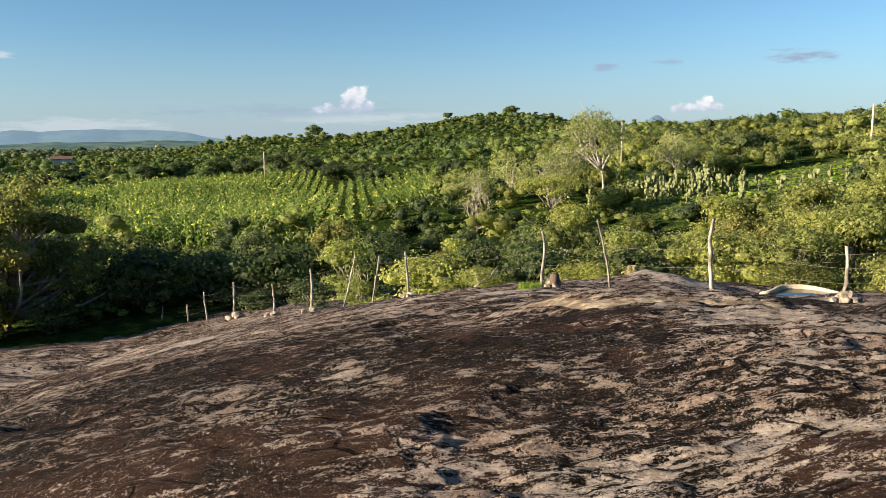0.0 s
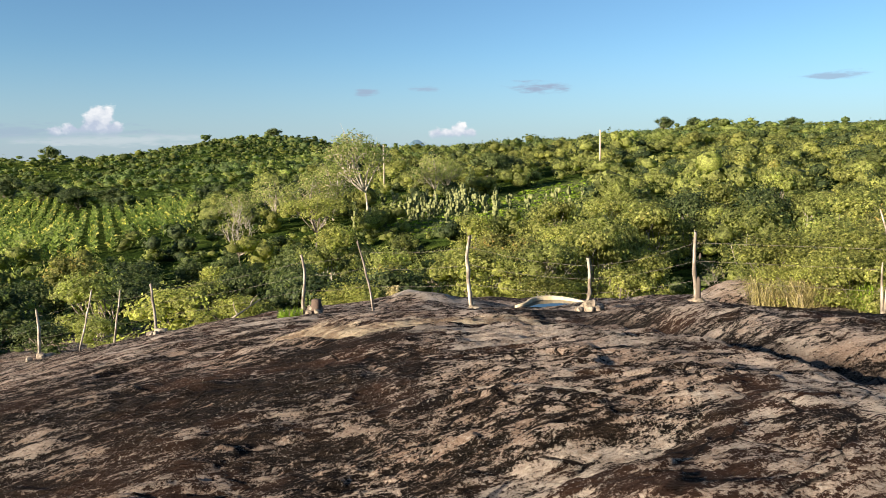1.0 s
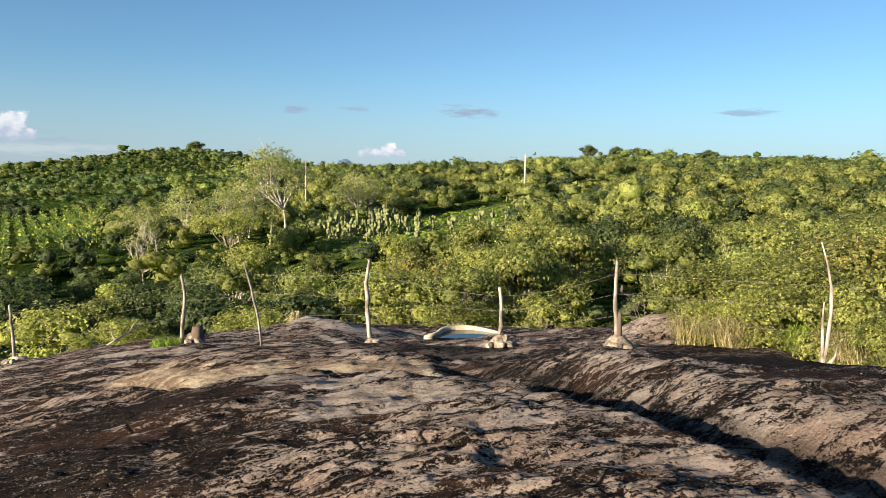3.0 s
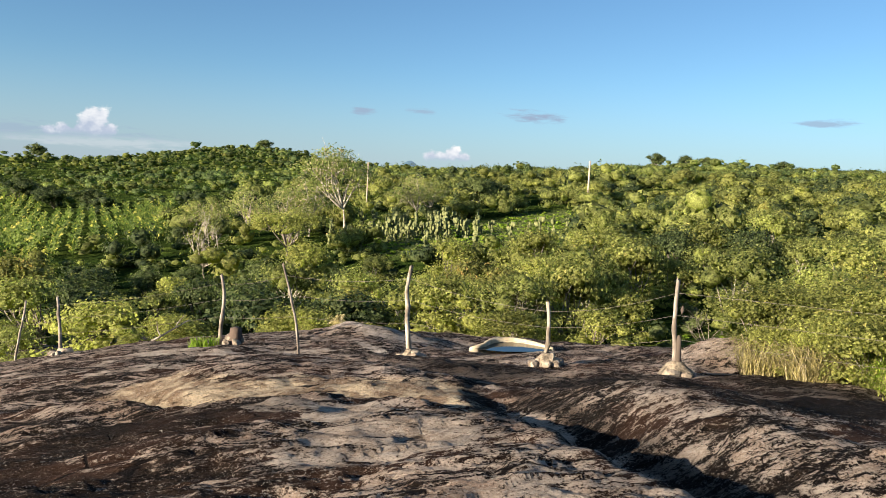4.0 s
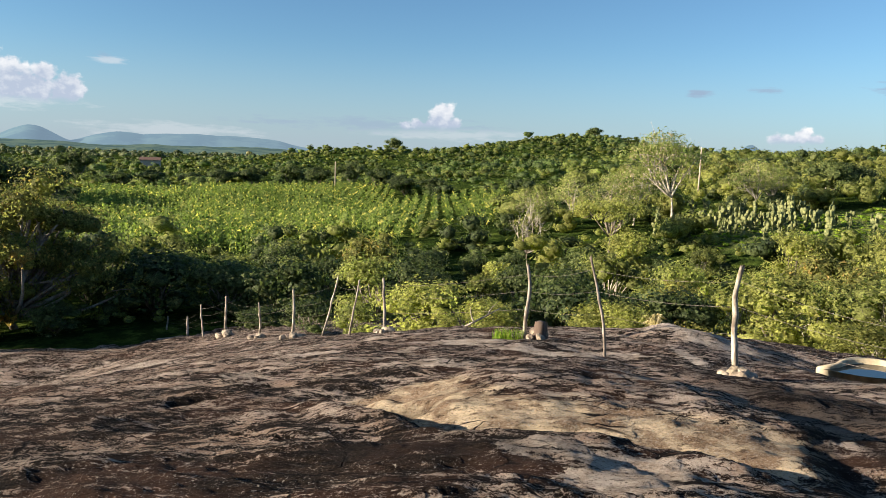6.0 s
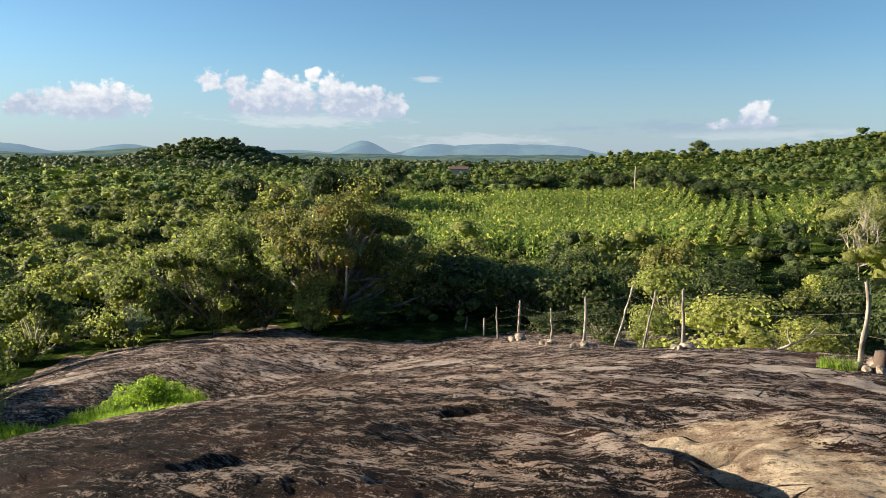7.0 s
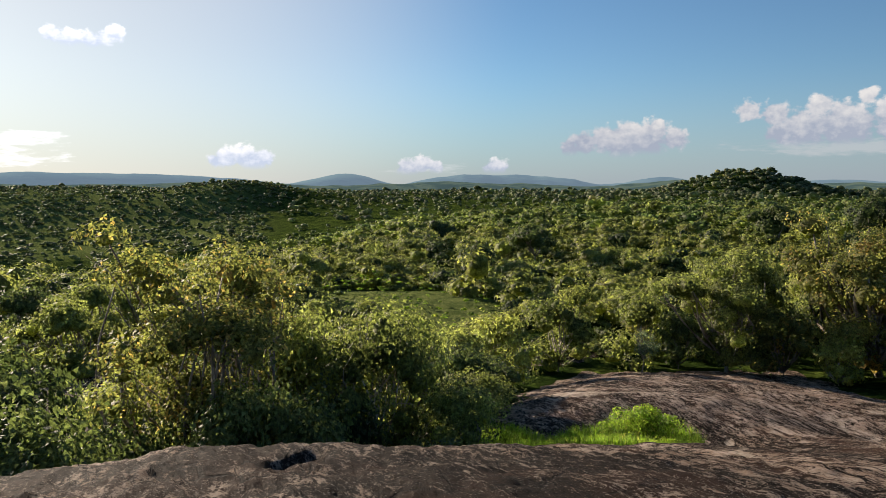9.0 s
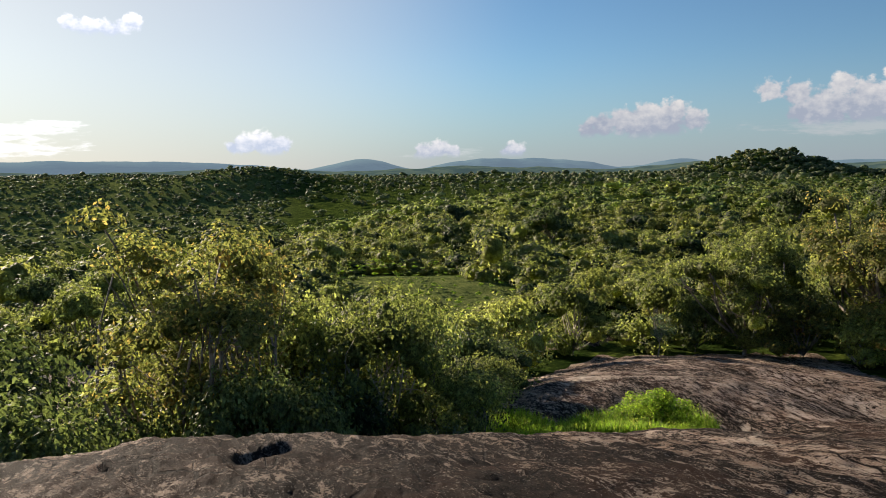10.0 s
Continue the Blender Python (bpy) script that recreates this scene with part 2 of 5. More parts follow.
def rock_material():
    k = Mat("weathered_granite")
    p = k.pos
    big = k.noise(0.42, 5.0, 0.6, k.scaled(p, (0.7, 1.2, 1.0)), 0.5)
    mid = k.noise(3.1, 8.0, 0.72, k.scaled(p, (0.5, 1.3, 1.0)), 0.5)
    fine = k.noise(9.5, 8.0, 0.80, k.scaled(p, (0.6, 1.4, 1.0)))
    grit = k.noise(48.0, 4.0, 0.8)
    pale, damp_and_shade, gold = k.attr("bare"), k.attr("damp_and_shade"), k.attr("golden")
    # black crust of algae, worn through in patches and flecks
    cover = k.math("ADD", k.math("MULTIPLY_ADD", big, 0.8, -0.40), k.math("MULTIPLY_ADD", mid, 1.4, -0.7))
    cover = k.math("ADD", cover, k.math("MULTIPLY_ADD", fine, 1.8, -0.9))
    cover = k.math("ADD", cover, k.math("MULTIPLY_ADD", grit, 0.9, -0.45))
    cover = k.math("SUBTRACT", cover, k.math("MULTIPLY_ADD", k.attr("crust"), 0.20, -0.05))
    worn = k.ramp(cover, 0.025, 0.12)
    cleared = k.ramp(k.math("ADD", k.math("MULTIPLY_ADD", pale, 1.0, -0.60), k.math("MULTIPLY", cover, 0.9)), -0.04, 0.08)
    cleared = k.math("MULTIPLY", k.math("MULTIPLY", cleared, k.ramp(fine, 0.36, 0.47, 0.25, 1.0)), k.ramp(pale, 0.02, 0.2))
    bare = k.math("MAXIMUM", k.math("MULTIPLY", worn, 0.95), cleared, clamp=True)
    stone = k.mix(k.ramp(k.noise(1.4, 5.0), 0.40, 0.60), (0.42, 0.30, 0.22), (0.62, 0.50, 0.40))
    stone = k.mix(k.math("MULTIPLY", pale, 0.75), stone, k.mix(k.ramp(k.noise(3.5, 6.0, 0.65), 0.42, 0.58), (0.46, 0.385, 0.305), (0.74, 0.665, 0.565)))
    tan = k.mix(k.ramp(k.noise(2.6, 6.0, 0.6), 0.44, 0.56), (0.36, 0.25, 0.155), (0.78, 0.63, 0.42))
    stone = k.mix(k.ramp(gold, 0.1, 0.6), stone, tan)
    stone = k.mix(k.ramp(grit, 0.53, 0.63, 0.0, 0.8), stone, (0.70, 0.63, 0.53))
    stone = k.mix(k.ramp(grit, 0.46, 0.36, 0.0, 0.85), stone, (0.10, 0.07, 0.05))
    stone = k.mix(k.ramp(mid, 0.55, 0.44, 0.0, 0.3), stone, (0.17, 0.125, 0.09))
    crust = k.mix(k.ramp(fine, 0.38, 0.62), (0.005, 0.004, 0.0035), (0.044, 0.030, 0.021))
    crust = k.mix(k.ramp(k.noise(0.7, 4.0), 0.46, 0.60, 0.0, 0.5), crust, (0.085, 0.045, 0.030))
    crust = k.mix(k.ramp(grit, 0.54, 0.66, 0.0, 0.55), crust, (0.24, 0.19, 0.15))
    color = k.mix(bare, crust, stone)
    # thin scaling cracks and lichen flecks
    flake = k.voronoi(1.9, vec=k.scaled(p, (0.75, 1.3, 1.0)))
    line = k.math("MULTIPLY", k.ramp(k.math("ADD", flake, k.math("MULTIPLY_ADD", mid, 0.16, -0.08)), 0.028, 0.006), k.ramp(k.noise(1.1, 3.0), 0.48, 0.56))
    color = k.mix(line, color, (0.012, 0.009, 0.008))
    dot = k.math("MULTIPLY", k.ramp(k.noise(34.0, 3.0, 0.7), 0.60, 0.66), k.ramp(k.noise(1.3, 4.0), 0.45, 0.58))
    color = k.mix(k.math("MULTIPLY", dot, 0.85), color, (0.55, 0.50, 0.43))
    # blackens damp stains and the shade put into the colour
    color = k.mix(damp_and_shade, color, k.mix(0.92, color, (0.012, 0.010, 0.009)))
    height = k.math("ADD", k.math("MULTIPLY", mid, 0.8), k.math("ADD", k.math("MULTIPLY", fine, 0.6), k.math("MULTIPLY", grit, 0.16)))
    height = k.math("ADD", k.math("SUBTRACT", height, k.math("MULTIPLY", line, 0.4)), k.math("MULTIPLY", bare, 0.12))
    return k.done(color, 0.85, k.bump(height, 1.0, 0.2), Specular_IOR_Level=0.05)


granite = rock_material()

k = Mat("boulder_stone")
h = k.noise(6.0, 6.0, 0.65)
boulder = k.done(k.mix(k.ramp(h, 0.35, 0.65), (0.13, 0.10, 0.07), (0.40, 0.335, 0.25)), 0.9, k.bump(h, 0.8, 0.04))
k = Mat("rough_mortar")
h = k.noise(9.0, 6.0, 0.65)
mortar = k.done(k.mix(k.ramp(h, 0.35, 0.65), (0.30, 0.27, 0.22), (0.52, 0.47, 0.39)), 0.92, k.bump(h, 0.7, 0.02))
k = Mat("limewashed_cement")
h = k.noise(5.0, 5.0, 0.6)
cement = k.done(k.mix(k.ramp(h, 0.3, 0.7), (0.36, 0.29, 0.18), (0.58, 0.50, 0.34)), 0.85, k.bump(h, 0.4, 0.015))
k = Mat("pool_water")
water = k.done((0.008, 0.012, 0.016), 0.03, k.bump(k.noise(6.0, 2.0), 0.05, 0.01), IOR=1.33)

k = Mat("scrub_soil_and_grass")
h, tufts, blot = k.noise(0.9, 6.0, 0.7), k.noise(5.0, 4.0, 0.7), k.noise(0.16, 5.0, 0.65)
col = k.mix(k.ramp(blot, 0.42, 0.58), (0.035, 0.06, 0.012), (0.10, 0.135, 0.025))
col = k.mix(k.ramp(h, 0.45, 0.58, 0.8, 0.0), col, (0.014, 0.026, 0.007))
grassy = k.mix(k.ramp(k.noise(0.5, 5.0, 0.7), 0.38, 0.62), (0.11, 0.14, 0.045), (0.21, 0.235, 0.08))
grassy = k.mix(k.ramp(tufts, 0.44, 0.56, 0.55, 0.0), grassy, (0.05, 0.085, 0.018))
col = k.mix(k.attr("meadow"), col, grassy)
soil = k.done(col, 0.95, k.bump(k.math("ADD", h, k.math("MULTIPLY", tufts, 0.25)), 1.0, 0.8), Specular_IOR_Level=0.0)

# haze of the distance put into the blue colour and a faint glow
k = Mat("hazed_far_hills")
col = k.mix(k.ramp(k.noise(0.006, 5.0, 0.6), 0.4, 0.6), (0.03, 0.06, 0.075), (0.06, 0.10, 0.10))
hazed_blue = k.done(col, 1.0, Emission_Color=(0.155, 0.21, 0.25), Emission_Strength=0.44, Specular_IOR_Level=0.0)

# ---- helpers of this scene ----


def mesh_of(name, verts, faces, material, smooth=False):
    me = bpy.data.meshes.new(name)
    me.from_pydata(verts, [], faces)
    me.materials.append(material)
    if smooth:
        me.polygons.foreach_set("use_smooth", [True] * len(me.polygons))
    me.update()
    return me


def fast_mesh(name, verts, faces, material, smooth=False):
    """verts (n, 3) and faces (m, 3 or 4) as arrays, quickly."""
    me = bpy.data.meshes.new(name)
    verts, faces = np.asarray(verts, np.float32), np.asarray(faces, np.int32)
    n, side = faces.shape
    me.vertices.add(len(verts))
    me.vertices.foreach_set("co", verts.ravel())
    me.loops.add(n * side)
    me.loops.foreach_set("vertex_index", faces.ravel())
    me.polygons.add(n)
    me.polygons.foreach_set("loop_start", np.arange(0, n * side, side, dtype=np.int32))
    me.polygons.foreach_set("use_smooth", np.full(n, smooth))
    me.materials.append(material)
    me.update(calc_edges=True)
    return me


def tube(points, radii, sides=6):
    """Vertices and faces of a bent, tapering rod."""
    pts = [Vector(p) for p in points]
    verts, facs = [], []
    for i, p in enumerate(pts):
        way = (pts[min(i + 1, len(pts) - 1)] - pts[max(i - 1, 0)]).normalized()
        a = way.orthogonal().normalized()
        c = way.cross(a)
        for j in range(sides):
            t = 2 * math.pi * j / sides
            verts.append(p + (a * math.cos(t) + c * math.sin(t)) * radii[i])
    for i in range(len(pts) - 1):
        for j in range(sides):
            facs.append((i * sides + j, i * sides + (j + 1) % sides, (i + 1) * sides + (j + 1) % sides, (i + 1) * sides + j))
    facs.append(tuple(range(sides))[::-1])
    facs.append(tuple(range((len(pts) - 1) * sides, len(pts) * sides)))
    return [tuple(v) for v in verts], facs


def joined(pieces):
    verts, facs = [], []
    for v, f in pieces:
        n = len(verts)
        verts += list(v)
        facs += [tuple(k + n for k in face) for face in f]
    return verts, facs


def part(name, me, parent, label="", m=None):
    ob = new(name, me)
    ob.parent = parent
    if m is not None:
        ob.matrix_basis = m
    return tagged(ob, label) if label else ob


# ---- the lie of the land ----
NEAR_RISES = [  # x, y, height, reach
    (-70, 30, 1.8, 13),
    (193, 230, 17.9, 180), (-50, 87, -5.5, 60), (40, 418, 19.0, 66), (-43, 246, -3.9, 50), (-207, 75, 5.4, 44),
    (-60, 0, -3.7, 36), (7, 50, -4.0, 12), (103, 282, -2.8, 30), (-150, 0, -4.2, 30), (-98, 367, 5.4, 38),
    (-26, 148, -3.8, 30), (-125, 217, -3.2, 50), (272, 127, 5.7, 60), (0, -60, 2.4, 21), (-98, 46, -2.1, 12),
    (40, 0, 2.0, 14), (-22, 4, 3.2, 9), (193, 230, 4.1, 30), (200, 0, 2.8, 70), (-181, 142, 2.7, 23), (100, -173, 1.6, 70), (-330, -30, -40, 85),
]
FAR_RISES = [(-776, 194, 1.5, 280), (-1000, -120, 9.0, 140), (-560, -70, -34, 165), (-800, 72, 20, 60), (-471, 447, 19.0, 36), (-471, 447, 2.5, 90), (350, 606, 4.4, 140)]


RIDGE_STEPS = [(254, 159, -2.4, 45), (226, 197, 2.6, 35), (199, 237, -2.3, 35), (159, 254, 4.2, 28), (127, 272, -12.7, 24), (104, 303, -6.7, 24), (81, 381, -14.4, 24), (7, 410, -1.0, 24), (-41, 388, -1.2, 28), (-85, 370, 1.7, 26), (-123, 338, -0.8, 30)]


def swell(z, x, y, rows):
    for cx, cy, h, s in rows:
        z = z + h * np.exp(-((x - cx) ** 2 + (y - cy) ** 2) / (2 * s * s))
    return z


def land(x, y):
    return swell(np.full(np.shape(x), -11.0), x, y, NEAR_RISES + FAR_RISES + RIDGE_STEPS)


ROCK_SWELLS = [  # the broad form of the outcrop: x, y, height, reach
    (8.0, 2.0, 10.86, 22.0), (4.0, 38.0, 3.57, 9.0), (-20.0, 4.0, -3.72, 5.5), (9.6, 12.9, -0.61, 3.5), (-28.0, 30.0, 0.9, 5.5),
    (-16.0, 22.0, -1.23, 2.2), (16.0, -2.0, -2.93, 5.5), (-14.0, -5.0, -3.42, 5.5), (-20.0, 26.0, 0.65, 2.2), (4.0, 38.0, -4.93, 5.5),
    (-17.5, 31.9, -0.61, 2.2), (-20.4, 35.8, 0.47, 2.2), (-38.0, 22.0, -2.3, 5.5), (4.0, 18.0, -0.33, 2.2), (5.6, 9.2, -0.23, 2.2),
    (1.2, 12.2, -0.3, 2.2), (-22.9, 22.2, 0.47, 2.2), (-28.0, 10.0, -2.25, 5.5), (-10.8, 36.9, 0.32, 3.5), (-38.0, 36.0, -0.94, 5.5),
    (-8.0, 22.0, -0.32, 3.5), (8.0, 18.0, -0.3, 2.2), (-15.0, 12.0, -0.89, 3.5), (4.0, 14.0, 0.28, 2.2),
]
ROCK_SHOULDERS = [(-21.0, 33.0, -0.5, 6.0), (-12.0, 33.0, -0.2, 4.0), (5.6, 13.2, -0.24, 1.7), (4.3, 11.7, -0.08, 0.9), (-13.2, 7.0, -1.8, 2.6), (-13.5, 12.0, -0.7, 2.0), (-14.5, 1.5, -1.4, 3.5), (-6.6, 7.2, 0.25, 1.6), (-16.5, 17.0, -0.6, 1.8), (15.0, 8.0, -0.8, 3.0), (10.4, 21.4, -0.45, 1.9), (1.1, 4.9, -0.25, 0.9)]
LEDGE = [(0.6, 12.7), (1.6, 11.2), (2.2, 10.5), (2.7, 10.3), (3.3, 10.35), (4.0, 10.15), (4.65, 9.75), (5.2, 9.5)]
GULLY = [(5.62, 11.2), (5.5, 10.2), (5.4, 9.2), (5.25, 8.3), (5.12, 7.6), (5.07, 6.8), (5.05, 6.1), (5.05, 5.3), (5.05, 4.5), (5.15, 3.5)]
TROUGH = [(5.2, 15.2), (5.6, 13.6), (6.1, 12.1), (7.0, 11.4), (8.6, 10.5), (10.5, 10.2), (12.5, 9.8)]
VEIN = [(2.26, 5.87), (2.75, 5.23), (3.07, 4.81), (3.41, 4.52), (3.67, 4.38), (4.00, 4.32), (4.24, 4.23), (4.45, 4.12)]
CHANNELS = [[(-22.5, 32.4), (-21.2, 32.5), (-19.9, 32.6), (-18.2, 32.7), (-14.6, 29.2), (-12.7, 26.4)], [(-20.2, 35.0), (-17.0, 36.6), (-13.0, 32.4), (-9.8, 28.3), (-5.5, 23.5)], [(-16.8, 24.2), (-11.0, 19.5), (-7.2, 15.7), (-5.9, 14.8)]]


def off_line(x, y, line):
    """Signed distance to a line of points (positive to its left) and how far along it."""
    best, along, total = np.full(np.shape(x), 1e9), np.zeros(np.shape(x)), 0.0
    sign = np.zeros(np.shape(x))
    for (ax, ay), (bx, by) in zip(line, line[1:]):
        dx, dy = bx - ax, by - ay
        n = math.hypot(dx, dy)
        t = np.clip(((x - ax) * dx + (y - ay) * dy) / (n * n), 0, 1)
        d = np.hypot(x - ax - t * dx, y - ay - t * dy)
        near = d < best
        best = np.where(near, d, best)
        sign = np.where(near, np.sign(dx * (y - ay) - dy * (x - ax)), sign)
        along = np.where(near, total + t * n, along)
        total += n
    return best * sign, along / total


def bowl(x, y, cx, cy, rx, ry, turn=0.0):
    c, s = math.cos(radians(turn)), math.sin(radians(turn))
    u, v = ((x - cx) * c + (y - cy) * s) / rx, (-(x - cx) * s + (y - cy) * c) / ry
    return np.sqrt(u * u + v * v)


def step(v, a, b):
    t = np.clip((v - a) / (b - a), 0, 1)
    return t * t * (3 - 2 * t)


BOWLS = [  # x, y, radii, turn, depth
    (1.55, 11.75, 0.5, 0.36, -30, 0.22), (2.35, 4.3, 0.75, 0.34, -8, 0.12), (-0.9, 12.7, 0.42, 0.22, 40, 0.14), (-1.5, 9.5, 0.30, 0.62, 20, 0.10),
    (-4.6, 8.1, 0.26, 0.75, 60, 0.13), (-5.5, 14.6, 0.6, 0.3, 60, 0.12), (3.45, 5.75, 0.2, 0.12, 0, 0.05), (-2.3, 6.8, 0.35, 0.22, 30, 0.06), (2.7, 6.9, 0.22, 0.14, 0, 0.07), (10.5, 20.9, 1.3, 1.1, 0, 0.45), (5.42, 8.2, 0.4, 0.45, 0, 0.08),
]
HUMPS = [(9.6, 17.2, 1.4, 0.7, 0, 0.12), (12.6, 14.9, 1.7, 1.0, 20, 0.42), (6.4, 9.0, 1.0, 1.5, 10, 0.14), (-1.0, 13.6, 0.6, 0.4, 0, 0.12), (6.9, 22.6, 1.6, 0.8, 0, 0.25), (-14.5, 38.5, 1.8, 0.8, 30, 0.3), (-24.5, 33.5, 2.5, 1.0, 40, 0.3)]


def rock(x, y):
    x, y = np.asarray(x, float), np.asarray(y, float)
    z = swell(np.full(np.shape(x), -12.0), x, y, ROCK_SWELLS + ROCK_SHOULDERS)
    d, t = off_line(x, y, LEDGE)
    ends = step(t, 0.0, 0.15) * step(t, 1.0, 0.8)
    z = z - 0.20 * ends * np.exp(-(d / np.where(d > 0, 0.34, 0.11)) ** 2) + 0.13 * ends * np.exp(-((d - 1.7) / 0.9) ** 2)
    z = z + 0.09 * ends * np.exp(-((d + 0.32) / 0.24) ** 2)
    d, t = off_line(x, y, GULLY)
    z = z - (0.19 + 0.09 * step(t, 0.2, 0.55)) * step(t, 0.0, 0.16) * np.exp(-np.abs(d / np.where(d > 0, 0.55, 0.36)) ** np.where(d > 0, 2.2, 3.4))
    z = z + 0.03 * step(t, 0.15, 0.4) * np.exp(-((d - 0.95) / 0.45) ** 2)
    d, t = off_line(x, y, TROUGH)
    z = z - 0.12 * step(t, 0.0, 0.2) * np.exp(-(d / 0.55) ** 2)
    for cx, cy, rx, ry, turn, deep in BOWLS:
        z = z - deep * step(bowl(x, y, cx, cy, rx, ry, turn), 1.25, 0.45)
    for cx, cy, rx, ry, turn, high in HUMPS:
        z = z + high * step(bowl(x, y, cx, cy, rx, ry, turn), 1.4, 0.2)
    return z


def ground_z(x, y):
    z = land(x, y)
    if np.ndim(z) == 0 and bowl(x, y, -9, 15, 27, 27, 40) >= 1.0:
        return z
    return np.where(bowl(x, y, -9, 15, 27, 27, 40) < 1.0, np.minimum(z, rock(x, y) - 0.5), z)


def support(x, y):
    return float(max(ground_z(np.float64(x), np.float64(y)), rock(x, y)))


# bare stone: ellipses of x, y, radii, turn, strength
BARE = [
    (6.2, 8.3, 0.45, 1.0, -15, 0.75), (1.6, 15.0, 0.9, 0.3, 10, 0.85), (0.3, 18.5, 1.1, 0.4, 15, 0.85), (2.7, 19.6, 1.2, 0.35, -10, 0.9), (4.6, 19.9, 1.3, 0.35, -15, 0.85), (6.3, 19.7, 0.25, 1.0, 10, 0.9), (7.5, 22.0, 1.5, 0.5, 0, 0.8), (3.0, 9.5, 0.5, 0.35, -20, 0.9), (3.5, 8.0, 0.8, 0.7, 0, 0.8),
    (3.5, 9.15, 0.5, 0.7, -25, 0.9), (3.95, 8.1, 0.42, 0.6, -20, 0.8), (2.95, 7.6, 0.3, 0.45, 0, 0.8), (2.35, 4.3, 0.75, 0.38, -8, 0.8), (1.4, 4.05, 0.9, 0.5, -10, 0.72),
    (-10.6, 27.4, 3.4, 1.3, 40, 0.9), (-16.5, 34.0, 2.6, 0.9, 35, 0.7), (-1.2, 14.9, 0.5, 1.0, 30, 0.8), (0.5, 16.9, 1.3, 0.55, 0, 0.95), (1.5, 20.4, 1.5, 0.6, 0, 0.95), (3.2, 17.0, 0.9, 0.35, -15, 0.8), (-1.5, 18.8, 1.1, 0.5, 20, 0.85), (-2.8, 22.6, 1.2, 0.6, 20, 0.8), (-0.2, 23.6, 1.4, 0.5, 0, 0.8), (3.9, 22.3, 1.5, 0.5, 0, 0.7),
    (3.4, 19.3, 2.0, 0.35, -20, 0.9), (4.4, 13.6, 0.8, 0.4, 0, 0.7), (9.2, 17.6, 1.2, 0.4, 0, 0.9), (5.6, 7.0, 0.55, 1.1, 5, 0.6), (6.9, 22.6, 1.2, 0.6, 0, 0.9), (-22.5, 22.4, 2.6, 0.9, 60, 0.9),
    (-20.0, 18.8, 1.6, 0.8, 40, 0.55), (-20.5, 25.0, 0.8, 0.4, 20, 0.7), (11.0, 8.7, 1.4, 0.35, -15, 0.95), (-6.0, 30.2, 1.6, 0.8, 40, 0.7), (5.35, 9.7, 0.35, 0.5, 0, 0.9), (4.0, 3.6, 1.8, 1.2, 0, 0.55), (7.0, 6.6, 1.2, 1.5, 0, 0.4), (4.2, 6.4, 0.5, 0.9, 10, 0.55), (-1.8, 6.1, 0.35, 0.2, 0, 0.6), (-0.4, 7.6, 0.5, 0.18, 20, 0.5),
]
# damp, black-stained hollows, some with shade put into the dark colour
DAMP_AND_SHADE = [(9.6, 8.7, 2.6, 1.1, -10, 0.95), (8.6, 9.7, 2.4, 1.2, -10, 0.9), (6.9, 11.6, 1.3, 0.7, -20, 0.9), (7.9, 11.4, 1.5, 1.3, 10, 0.9), (6.6, 14.0, 1.2, 1.6, 0, 0.85), (10.4, 10.9, 1.5, 0.7, -10, 0.7), (5.9, 16.5, 0.6, 1.6, -10, 0.8), (2.2, 9.6, 0.9, 0.5, 0, 0.5), (-12.5, 20.5, 4.5, 4.0, 0, 0.5), (-4.0, 9.5, 3.8, 4.2, 0, 0.42), (0.2, 6.6, 1.6, 1.6, 0, 0.35), (1.55, 11.75, 0.5, 0.34, -30, 0.95), (-0.9, 12.7, 0.36, 0.18, 40, 1.0), (-1.5, 9.5, 0.22, 0.5, 20, 0.8), (-4.6, 8.1, 0.2, 0.6, 60, 0.9), (11.5, 12.5, 1.8, 0.9, 20, 0.8)]


def stain(x, y, rows):
    v = np.zeros(np.shape(x))
    for cx, cy, rx, ry, turn, much in rows:
        v = np.maximum(v, much * step(bowl(x, y, cx, cy, rx, ry, turn), 1.35, 0.55))
    return v


# thick black crust with little bare stone
CRUST = [(0.3, 8.0, 1.7, 1.8, 20, 0.9), (-2.6, 5.0, 2.4, 3.2, 0, 0.8), (2.2, 9.3, 1.3, 0.5, -15, 0.9), (2.0, 13.8, 2.2, 0.9, -15, 0.4), (8.9, 8.0, 2.4, 1.8, 0, 0.8), (-4.0, 8.5, 3.0, 3.0, 20, 0.6), (-13.0, 20.0, 7.0, 6.0, 40, 0.45)]


def gradient_noise(x, y, seed):
    """Smooth noise of about -1 to 1 on a plane, one cell a unit."""
    rs = np.random.default_rng(seed)
    order, way = rs.permutation(256), rs.uniform(0, 2 * math.pi, 256)
    cx, cy = np.floor(x).astype(int), np.floor(y).astype(int)
    fx, fy = x - cx, y - cy
    u, v = fx * fx * fx * (fx * (fx * 6 - 15) + 10), fy * fy * fy * (fy * (fy * 6 - 15) + 10)

    def corner(i, j):
        a = way[order[(order[(cx + i) & 255] + cy + j) & 255]]
        return np.cos(a) * (fx - i) + np.sin(a) * (fy - j)

    low = corner(0, 0) * (1 - u) + corner(1, 0) * u
    high = corner(0, 1) * (1 - u) + corner(1, 1) * u
    return (low * (1 - v) + high * v) * 1.6


def layered_noise(x, y, seed, octaves, fall=0.5):
    return sum(fall ** i * gradient_noise(x * 2.03 ** i, y * 2.03 ** i, seed + i) for i in range(octaves))


